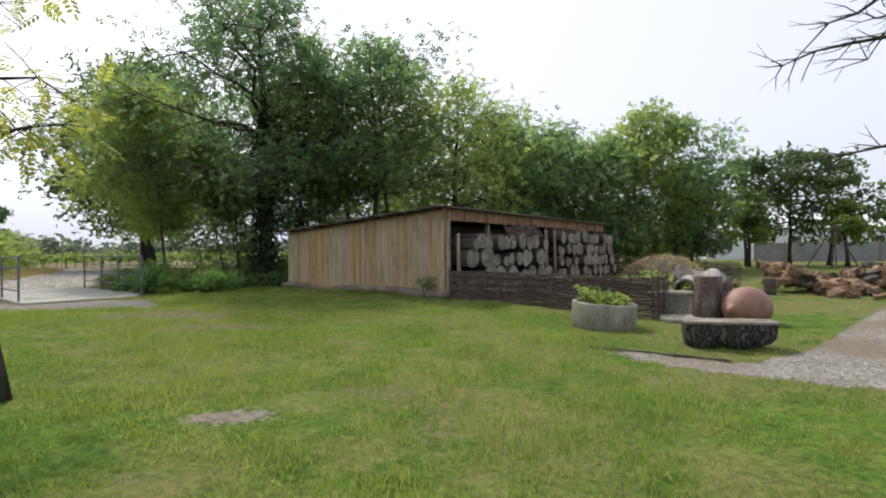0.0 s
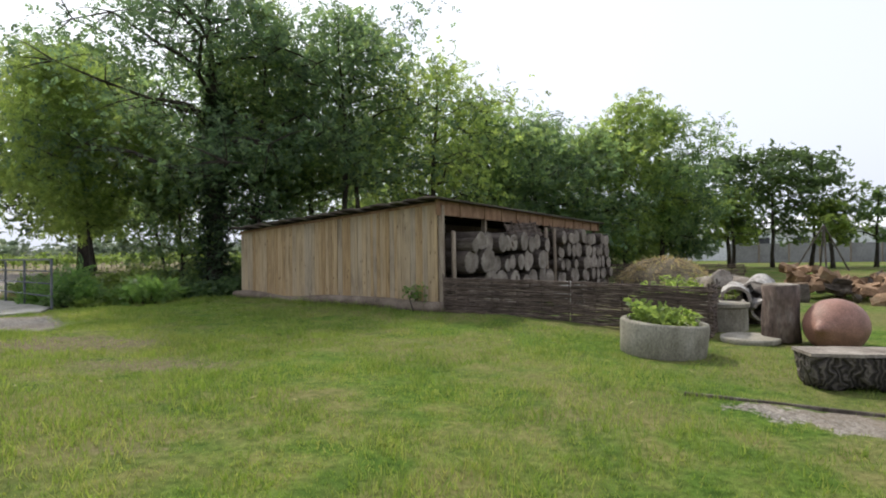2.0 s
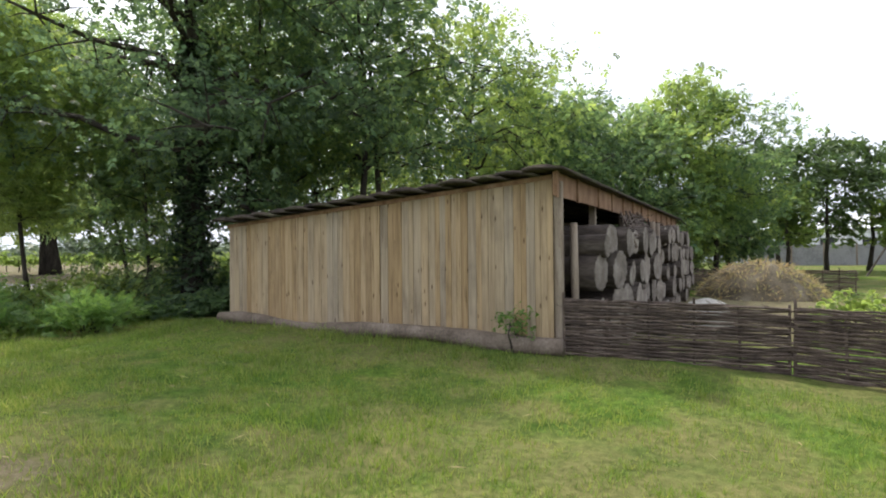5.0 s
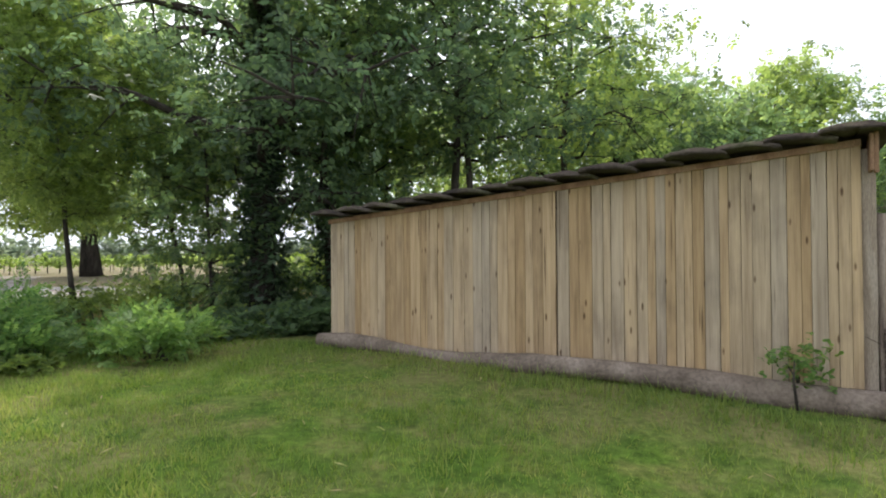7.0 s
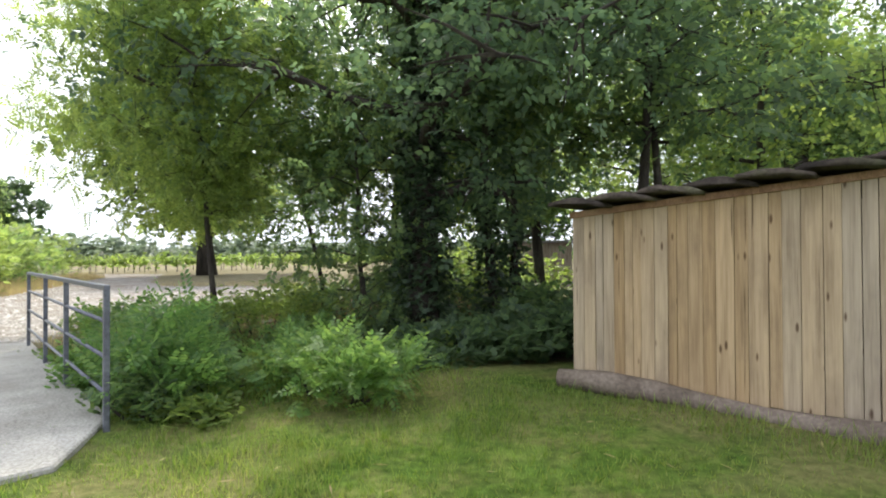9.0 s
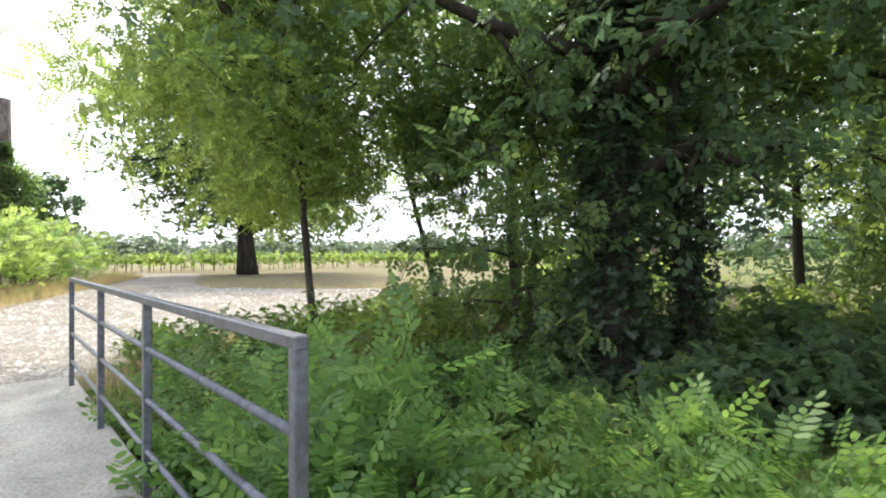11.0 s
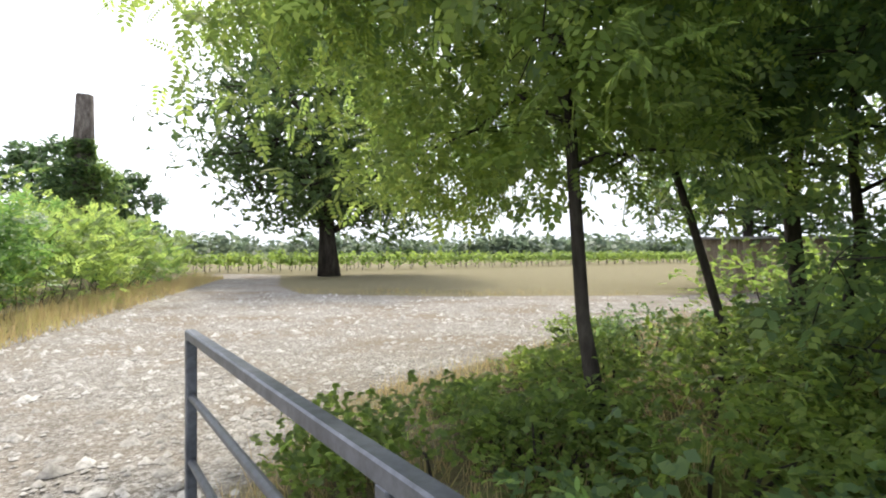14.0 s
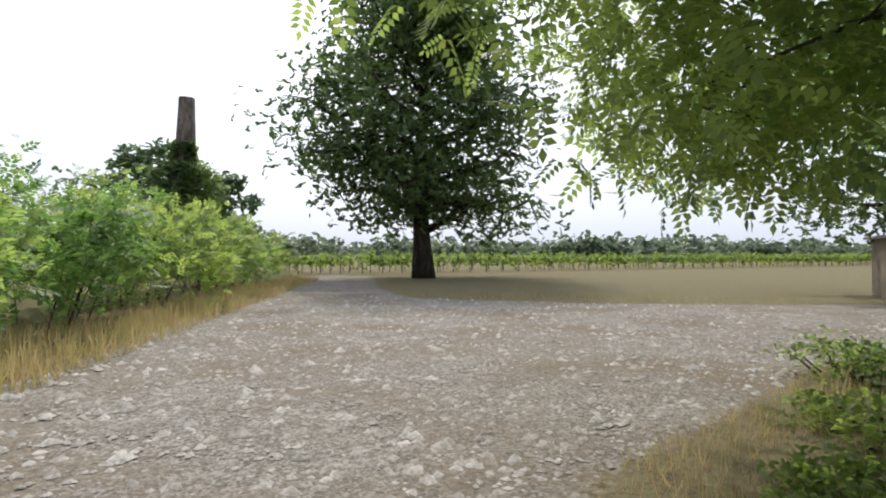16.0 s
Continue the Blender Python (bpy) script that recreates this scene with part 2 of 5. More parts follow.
L_ROBINIA = leafy("robinia_leaf", (0.050, 0.085, 0.040), (0.086, 0.142, 0.055), (0.15, 0.21, 0.066), 0.62)
L_DARK = leafy("dark_leaf", (0.040, 0.070, 0.040), (0.066, 0.110, 0.053), (0.10, 0.155, 0.062), 0.58)
L_OAK = leafy("oak_leaf", (0.036, 0.066, 0.028), (0.062, 0.106, 0.036), (0.095, 0.146, 0.042), 0.42)
L_LIGHT = leafy("light_leaf", (0.074, 0.118, 0.034), (0.118, 0.175, 0.046), (0.18, 0.235, 0.060), 0.62)
L_YELLOW = leafy("yellow_leaf", (0.11, 0.14, 0.025), (0.18, 0.21, 0.035), (0.28, 0.29, 0.06), 0.5)
L_IVY = leafy("ivy_leaf", (0.020, 0.038, 0.020), (0.034, 0.062, 0.030), (0.060, 0.10, 0.040), 0.3, 0.4)
# distance haze is painted into this leaf colour: paler and bluer than near leaves
L_FAR_HAZE = leafy("far_leaf_hazed", (0.07, 0.10, 0.07), (0.10, 0.135, 0.09), (0.14, 0.175, 0.11), 0.4)
L_SPROUT = leafy("sprout_leaf", (0.050, 0.110, 0.030), (0.085, 0.165, 0.042), (0.14, 0.23, 0.055), 0.45)
L_GRASS = leafy("lawn_grass", (0.058, 0.106, 0.018), (0.112, 0.182, 0.026), (0.215, 0.235, 0.065), 0.4, 0.6, 0.6)
L_DRY = leafy("dry_grass", (0.20, 0.155, 0.075), (0.30, 0.24, 0.12), (0.26, 0.26, 0.09), 0.35, 0.7, 0.5)


# ---- helpers ----
def mesh_obj(name, V, F, material, parent=None, smooth=False):
    me = bpy.data.meshes.new(name)
    me.from_pydata([tuple(v) for v in V], [], F)
    me.materials.append(material)
    if smooth:
        me.polygons.foreach_set("use_smooth", [True] * len(me.polygons))
    me.update()
    ob = new(name, me)
    ob.parent = parent
    return ob


def quads_obj(name, V, Q, material, parent=None, smooth=False):
    """A large mesh of quads (or triangles) from arrays."""
    me = bpy.data.meshes.new(name)
    k = Q.shape[1]
    me.vertices.add(len(V))
    me.vertices.foreach_set("co", np.asarray(V, np.float32).ravel())
    me.loops.add(Q.size)
    me.loops.foreach_set("vertex_index", np.asarray(Q, np.int32).ravel())
    me.polygons.add(len(Q))
    me.polygons.foreach_set("loop_start", np.arange(0, Q.size, k, dtype=np.int32))
    me.update(calc_edges=True)
    if smooth:
        me.polygons.foreach_set("use_smooth", np.ones(len(Q), bool))
    me.materials.append(material)
    ob = new(name, me)
    ob.parent = parent
    return ob


def part(name, bm, material, parent, label="", smooth=False):
    me = bpy.data.meshes.new(name)
    bm.to_mesh(me)
    bm.free()
    me.materials.append(material)
    if smooth:
        me.polygons.foreach_set("use_smooth", [True] * len(me.polygons))
    ob = new(name, me)
    ob.parent = parent
    return tagged(ob, label)


def thing(name, m, label, category, group=""):
    ob = new(name)
    ob.empty_display_size = 0.1
    ob.matrix_basis = m
    return tagged(ob, label, category, group)


def box_bm(sx, sy, sz, centre=(0, 0, 0), bevel=0.0, bm=None):
    bm = bm or bmesh.new()
    r = bmesh.ops.create_cube(bm, size=1.0, matrix=Matrix.Translation(centre) @ Matrix.Diagonal((sx, sy, sz, 1)))
    if bevel:
        es = {e for v in r["verts"] for e in v.link_edges}
        bmesh.ops.bevel(bm, geom=list(es), offset=bevel, segments=1, affect="EDGES")
    return bm


def tube(points, radii, sides=8, cap=True, wob=0.0, rnd=None):
    """Vertices and faces of a tapered tube along points."""
    V, F = [], []
    pts = [Vector(p) for p in points]
    ref = Vector((0.31, 0.17, 0.93))
    for i, p in enumerate(pts):
        d = (pts[min(i + 1, len(pts) - 1)] - pts[max(i - 1, 0)]).normalized()
        a = d.cross(ref if abs(d.dot(ref)) < 0.95 else Vector((1, 0, 0))).normalized()
        b = d.cross(a)
        for k in range(sides):
            w = 2 * math.pi * k / sides
            r = radii[i] * (1 + (rnd.uniform(-wob, wob) if rnd else 0))
            V.append(p + a * (math.cos(w) * r) + b * (math.sin(w) * r))
    for i in range(len(pts) - 1):
        for k in range(sides):
            k2 = (k + 1) % sides
            F.append((i * sides + k, i * sides + k2, (i + 1) * sides + k2, (i + 1) * sides + k))
    if cap:
        F.append(tuple(reversed(range(sides))))
        F.append(tuple(range((len(pts) - 1) * sides, len(pts) * sides)))
    return V, F


def join(parts):
    V, F = [], []
    for v, f in parts:
        n = len(V)
        V.extend(v)
        F.extend(tuple(i + n for i in q) for q in f)
    return V, F


def ground_z(x, y):
    z = -0.31 - 0.03 * np.minimum(x, 4.0) + 0.012 * y
    z = np.clip(z, -0.5, 0.0)
    # the lawn swells a little along the foot of the plank wall
    along = ((x + 4.75) * 4.78 + (y - 17.14) * -3.11) / 5.703
    away = ((x + 4.75) * 3.11 + (y - 17.14) * 4.78) / 5.703
    out = np.maximum(np.maximum(-along, along - 7.0), 0.0)
    return z + 0.11 * np.exp(-(away / 1.6) ** 2 - (out / 1.5) ** 2)


# slab bridge: the line of the rail, its length and its way across
RAIL_A, RAIL_B = Vector((-8.53, 15.75)), Vector((-12.42, 19.36))
RAIL_DIR = (RAIL_B - RAIL_A).normalized()
RAIL_N = Vector((RAIL_DIR.y, -RAIL_DIR.x))      # along the ditch, away from the slab


def ditch_depth(x, y):
    p = (x - RAIL_A.x) * RAIL_DIR.x + (y - RAIL_A.y) * RAIL_DIR.y
    q = (x - RAIL_A.x) * RAIL_N.x + (y - RAIL_A.y) * RAIL_N.y
    bend = 0.010 * np.clip(q, 0, 40) ** 2
    return 0.95 * np.exp(-((p - 2.6 - bend * 0.3) / 1.35) ** 4)


def terrain(x, y):
    x, y = np.asarray(x, float), np.asarray(y, float)
    return ground_z(x, y) - ditch_depth(x, y)


def tz(x, y):
    return float(terrain(x, y))


# ---- ground ----
def poly_sd(px, py, poly):
    """Signed distance to a polygon, negative inside."""
    poly = np.array(poly, float)
    d = np.full(px.shape, 1e9)
    inside = np.zeros(px.shape, bool)
    for a, b in zip(poly, np.roll(poly, -1, 0)):
        e = b - a
        t = np.clip(((px - a[0]) * e[0] + (py - a[1]) * e[1]) / (e @ e), 0, 1)
        d = np.minimum(d, np.hypot(px - a[0] - t * e[0], py - a[1] - t * e[1]))
        c = (a[1] > py) != (b[1] > py)
        with np.errstate(divide="ignore", invalid="ignore"):
            inside ^= c & (px < (b[0] - a[0]) * (py - a[1]) / (b[1] - a[1]) + a[0])
    return np.where(inside, -d, d)


TRACK = [(-15.3, 17.5), (-12.9, 20.0), (-13.2, 22.6), (-10.8, 27.5), (-7.0, 33.0), (0.0, 38.0), (-1.0, 40.5), (-9.5, 37.0),
         (-15.0, 35.5), (-20.5, 35.5), (-24.0, 40.0), (-30.5, 51.5), (-36, 53), (-33.0, 46.0), (-25.5, 33.0), (-20.5, 25.5), (-18.0, 20.0)]
PATH_R = [(2.1, 7.5), (2.6, 7.58), (3.75, 7.0), (5.2, 7.85), (10.3, 12.9), (18, 17), (22, 15), (10, 7.5), (4.6, 5.65), (3.2, 6.4)]
APRON = [(-7.9, 14.7), (-6.4, 12.7), (-6.3, 11.9), (-8.6, 11.8), (-11.5, 11.5), (-12.0, 14.5), (-9.8, 13.2)]


GROVE = [(-7.5, 20.0), (-4.6, 18.6), (0.5, 22.5), (8, 30), (17, 32), (18, 38), (-7.0, 38), (-6.5, 26)]


def smooth01(v, a, b):
    t = np.clip((v - a) / (b - a), 0, 1)
    return t * t * (3 - 2 * t)


def covers(x, y):
    """Gravel, dry grass and bare soil, 0 to 1 each."""
    p = (x - RAIL_A.x) * RAIL_DIR.x + (y - RAIL_A.y) * RAIL_DIR.y
    gravel = 1 - smooth01(poly_sd(x, y, TRACK), -0.5, 0.7)
    gravel = np.maximum(gravel, 1 - smooth01(poly_sd(x, y, PATH_R), -0.12, 0.1))
    gravel = np.maximum(gravel, 0.85 * (1 - smooth01(poly_sd(x, y, APRON), -0.5, 0.4)))
    gravel = np.maximum(gravel, 0.9 * np.exp(-((x + 1.85) / 0.42) ** 2 - ((y - 4.45) / 0.28) ** 2))
    dry = smooth01(p, 4.2, 6.0)
    green = smooth01(x - 0.35 * (y - 30), -14, 0) * 0.55
    dry = dry * (1 - green)
    dry = np.maximum(dry, 0.85 * np.exp(-((x - 6.5) / 3.6) ** 4 - ((y - 19) / 4.5) ** 4))
    soil = np.exp(-((x + 5.3) / 1.6) ** 2 - ((y - 10.7) / 0.75) ** 2) * 0.85
    soil = np.maximum(soil, 0.6 * np.exp(-((x + 3.6) / 1.6) ** 2 - ((y - 9.3) / 0.6) ** 2))
    soil = np.maximum(soil, 0.45 * np.exp(-((x + 0.2) / 0.5) ** 2 - ((y - 4.3) / 1.6) ** 2))
    soil = np.maximum(soil, 0.4 * np.exp(-((x - 0.8) / 1.6) ** 2 - ((y - 7.2) / 0.8) ** 2))
    for ox, oy, sx, sy, k in ((-0.7, 5.3, 1.0, 0.45, 0.5), (-2.7, 6.6, 0.8, 0.4, 0.5), (0.9, 5.4, 0.7, 0.35, 0.45), (-1.5, 8.0, 1.0, 0.3, 0.45), (-2.0, 3.3, 0.5, 0.3, 0.5), (0.5, 3.4, 0.4, 0.7, 0.42)):
        soil = np.maximum(soil, k * np.exp(-((x - ox) / sx) ** 2 - ((y - oy) / sy) ** 2))
    soil = np.maximum(soil, smooth01(ditch_depth(x, y), 0.05, 0.4) * (x < 6))
    soil = np.maximum(soil, 1 - smooth01(poly_sd(x, y, GROVE), -1.0, 1.0))
    return gravel, dry, soil


def ground_material():
    m, nt, lk, b = nodes_of("ground_cover")
    ge = nt.new("ShaderNodeNewGeometry")
    pos = ge.outputs["Position"]

    def att(n):
        a = nt.new("ShaderNodeAttribute")
        a.attribute_name = n
        return a.outputs["Fac"]

    def nz(scale, detail=5, rough=0.6):
        n = noise_tex(nt, scale, detail, rough)
        lk.new(pos, n.inputs["Vector"])
        return n.outputs["Fac"]

    def mix(fac, a, c, blend="MIX"):
        x = nt.new("ShaderNodeMix")
        x.data_type, x.blend_type = "RGBA", blend
        if isinstance(fac, float):
            x.inputs[0].default_value = fac
        else:
            lk.new(fac, x.inputs[0])
        lk.new(a, x.inputs[6])
        lk.new(c, x.inputs[7])
        return x.outputs[2]

    def edge(a, n, amount=0.9):
        """A mask whose edge is broken by noise."""
        s = nt.new("ShaderNodeMath")
        s.operation = "SUBTRACT"
        lk.new(n, s.inputs[0])
        s.inputs[1].default_value = 0.5
        k = nt.new("ShaderNodeMath")
        k.operation = "MULTIPLY_ADD"
        lk.new(s.outputs[0], k.inputs[0])
        k.inputs[1].default_value = amount
        lk.new(a, k.inputs[2])
        r = nt.new("ShaderNodeMapRange")
        r.interpolation_type = "SMOOTHSTEP"
        r.inputs["From Min"].default_value, r.inputs["From Max"].default_value = 0.35, 0.62
        lk.new(k.outputs[0], r.inputs["Value"])
        return r.outputs[0]

    def col(fac, cols):
        r = ramp(nt, cols)
        lk.new(fac, r.inputs["Fac"])
        return r.outputs[0]

    n_big, n_mid, n_fine, n_grain = nz(0.35), nz(2.2), nz(14), nz(90)
    lawn = mix(0.6, col(n_mid, [(0.3, (0.056, 0.108, 0.018)), (0.55, (0.098, 0.165, 0.026)), (0.75, (0.16, 0.185, 0.045))]),
               col(n_grain, [(0.3, (0.25, 0.3, 0.25)), (0.6, (1.4, 1.35, 1.2))]), "MULTIPLY")
    lawn = mix(0.7, lawn, col(n_fine, [(0.34, (0.3, 0.33, 0.28)), (0.62, (1.25, 1.22, 1.15))]), "MULTIPLY")
    patch = edge(n_big, n_mid, 0.55)
    lawn = mix(0.78, lawn, mix(patch, lawn, col(n_fine, [(0.3, (0.10, 0.105, 0.035)), (0.7, (0.22, 0.185, 0.085))])))
    dryc = mix(0.55, col(n_fine, [(0.3, (0.105, 0.092, 0.052)), (0.5, (0.185, 0.155, 0.095)), (0.68, (0.14, 0.155, 0.07))]),
               col(n_grain, [(0.3, (0.4, 0.4, 0.4)), (0.62, (1.3, 1.3, 1.3))]), "MULTIPLY")
    soilc = mix(0.6, col(n_fine, [(0.3, (0.09, 0.075, 0.045)), (0.7, (0.19, 0.16, 0.10))]),
                col(n_grain, [(0.3, (0.5, 0.5, 0.5)), (0.62, (1.3, 1.3, 1.3))]), "MULTIPLY")
    vo = nt.new("ShaderNodeTexVoronoi")
    vo.inputs["Scale"].default_value = 42
    lk.new(pos, vo.inputs["Vector"])
    bw = nt.new("ShaderNodeRGBToBW")
    lk.new(vo.outputs["Color"], bw.inputs[0])
    vo2 = nt.new("ShaderNodeTexVoronoi")
    vo2.inputs["Scale"].default_value = 13
    lk.new(pos, vo2.inputs["Vector"])
    bw2 = nt.new("ShaderNodeRGBToBW")
    lk.new(vo2.outputs["Color"], bw2.inputs[0])
    coarse = col(bw2.outputs[0], [(0.3, (0.75, 0.73, 0.70)), (0.62, (1.0, 1.0, 1.0)), (0.8, (1.28, 1.28, 1.28))])
    grav = col(bw.outputs[0], [(0.15, (0.15, 0.137, 0.12)), (0.5, (0.25, 0.232, 0.21)), (0.85, (0.37, 0.352, 0.33))])
    grav = mix(0.7, mix(0.4, grav, coarse, "MULTIPLY"), col(n_grain, [(0.3, (0.6, 0.6, 0.6)), (0.62, (1.2, 1.2, 1.2))]), "MULTIPLY")
    grav = mix(0.6, grav,
               col(n_mid, [(0.3, (0.68, 0.64, 0.60)), (0.65, (1.15, 1.15, 1.15))]), "MULTIPLY")
    c = mix(edge(att("dry"), n_mid), lawn, dryc)
    c = mix(edge(att("soil"), n_fine), c, soilc)
    tan = mix(0.6, col(n_fine, [(0.3, (0.13, 0.105, 0.078)), (0.7, (0.24, 0.195, 0.15))]), col(n_grain, [(0.3, (0.55, 0.55, 0.55)), (0.62, (1.3, 1.3, 1.3))]), "MULTIPLY")
    worn = nz(0.55, 6, 0.65)
    wm = nt.new("ShaderNodeMapRange")
    wm.inputs["From Min"].default_value, wm.inputs["From Max"].default_value = 0.46, 0.62
    wm.inputs["To Max"].default_value = 0.9
    lk.new(worn, wm.inputs["Value"])
    grav = mix(wm.outputs[0], grav, tan)
    c = mix(edge(att("gravel"), n_fine, 1.2), c, grav)
    lk.new(c, b.inputs["Base Color"])
    b.inputs["Roughness"].default_value = 1.0
    b.inputs["Specular IOR Level"].default_value = 0.1
    bp = nt.new("ShaderNodeBump")
    bp.inputs["Strength"].default_value, bp.inputs["Distance"].default_value = 0.9, 0.04
    lk.new(n_fine, bp.inputs["Height"])
    bp2 = nt.new("ShaderNodeBump")
    bp2.inputs["Strength"].default_value, bp2.inputs["Distance"].default_value = 0.6, 0.015
    lk.new(n_grain, bp2.inputs["Height"])
    lk.new(bp.outputs[0], bp2.inputs["Normal"])
    lk.new(bp2.outputs[0], b.inputs["Normal"])
    return m


def axis(lo, hi, step, far):
    core = np.arange(lo, hi + 1e-6, step)
    out = [step * 1.25 ** k for k in range(1, 60)]
    out = np.cumsum(out)
    out = out[out < far]
    return np.concatenate([lo - out[::-1], core, hi + out])


gx, gy = axis(-32, 15, 0.3, 2500), axis(-3, 54, 0.3, 2500)
GX, GY = np.meshgrid(gx, gy)
GZ = terrain(GX, GY)
rng = np.random.default_rng(5)
GZ = GZ + np.where((np.abs(GX) < 60) & (np.abs(GY) < 80), rng.normal(0, 0.008, GX.shape), 0)
nx, ny = len(gx), len(gy)
idx = np.arange(nx * ny).reshape(ny, nx)
quads = np.stack([idx[:-1, :-1], idx[:-1, 1:], idx[1:, 1:], idx[1:, :-1]], -1).reshape(-1, 4)
ground = quads_obj("ground", np.stack([GX, GY, GZ], -1).reshape(-1, 3), quads, ground_material(), None, True)
tagged(ground, "mown lawn passing into pale gravel and dry meadow", "ground", kind="structure")
for nm, val in zip(("gravel", "dry", "soil"), covers(GX, GY)):
    at = ground.data.attributes.new(nm, "FLOAT", "POINT")
    at.data.foreach_set("value", val.astype(np.float32).ravel())


# ---- plants ----
def frames_from(d, up, rnd):
    """Right, ahead and up axes for leaves that point along d, turned about it a little."""
    d = d / np.linalg.norm(d, axis=1, keepdims=True)
    r = np.cross(d, up)
    r /= np.linalg.norm(r, axis=1, keepdims=True) + 1e-9
    return np.stack([r, d, np.cross(r, d)], 1)


def leaf_template(kind):
    """Quads of one spray, about 1 long, pointing along y."""
    V, Q = [], []

    def blade(x, y, ang, L, W, droop):
        c, s = math.cos(ang), math.sin(ang)
        n = len(V)
        if kind == "compound":
            shape = ((0, 0, 0), (0.25, -0.8 * W, -0.02), (0.7, -0.85 * W, -0.03), (1, 0, droop), (0.7, 0.85 * W, -0.03), (0.25, 0.8 * W, -0.02))
        else:
            shape = ((0, 0, 0), (0.45, -W, -0.03 * L), (1, 0, droop), (0.45, W, -0.03 * L))
        for (a, w, z) in shape:
            u, v = a * L, w
            V.append((x + s * u + c * v, y + c * u - s * v, z))
        if kind == "compound":
            Q.extend(((n, n + 1, n + 2, n + 3), (n, n + 3, n + 4, n + 5)))
        else:
            Q.append((n, n + 1, n + 2, n + 3))

    if kind == "compound":
        for k in range(5):
            y = 0.18 + 0.16 * k
            L = 0.30 - 0.015 * k
            blade(0.01, y, 1.15, L, 0.066, -0.05)
            blade(-0.01, y, -1.15, L, 0.066, -0.05)
        blade(0, 0.95, 0, 0.26, 0.065, -0.05)
    elif kind == "sparse":
        for k in range(3):
            y = 0.15 + 0.27 * k
            blade(0, y, 1.0, 0.42, 0.13, -0.08)
            blade(0, y, -1.0, 0.42, 0.13, -0.08)
        blade(0, 0.85, 0, 0.4, 0.13, -0.08)
    elif kind == "pinnate":
        for k in range(5):
            y = 0.16 + 0.16 * k
            blade(0.01, y, 1.1, 0.31 - 0.015 * k, 0.07, -0.07)
            blade(-0.01, y, -1.1, 0.31 - 0.015 * k, 0.07, -0.07)
        blade(0, 0.92, 0, 0.28, 0.07, -0.07)
    elif kind == "tuft":
        blade(0, 0.05, 0.9, 0.5, 0.17, -0.1)
        blade(0, 0.2, -0.95, 0.5, 0.17, -0.1)
        blade(0, 0.45, 0.8, 0.45, 0.16, -0.12)
        blade(0, 0.55, -0.4, 0.5, 0.16, -0.12)
    elif kind == "broad":
        for k, a in enumerate((-1.3, -0.55, 0.2, 0.95, 1.6)):
            blade(0.08 * math.sin(k * 2.1), 0.12 * k, a, 0.5, 0.19, -0.08)
    elif kind == "blade":
        blade(0, 0, 0, 1, 0.06, -0.1)
    return np.array(V), np.array(Q)


TEMPLATES = {k: leaf_template(k) for k in ("compound", "pinnate", "sparse", "tuft", "broad", "blade")}


def foliage(name, P, D, size, kind, material, parent, rnd, tilt=0.5):
    """Leaf sprays at P pointing along D, as one mesh."""
    V, Q = TEMPLATES[kind]
    n = len(P)
    up = np.array([0, 0, 1.0]) + rnd.normal(0, tilt, (n, 3))
    A = frames_from(D, up, rnd)
    s = size * rnd.uniform(0.6, 1.3, n)
    W = np.einsum("mi,nij->nmj", V, A)
    W = W * s[:, None, None] + P[:, None, :]
    F = (Q[None] + (np.arange(n) * len(V))[:, None, None]).reshape(-1, 4)
    return quads_obj(name, W.reshape(-1, 3), F, material, parent)


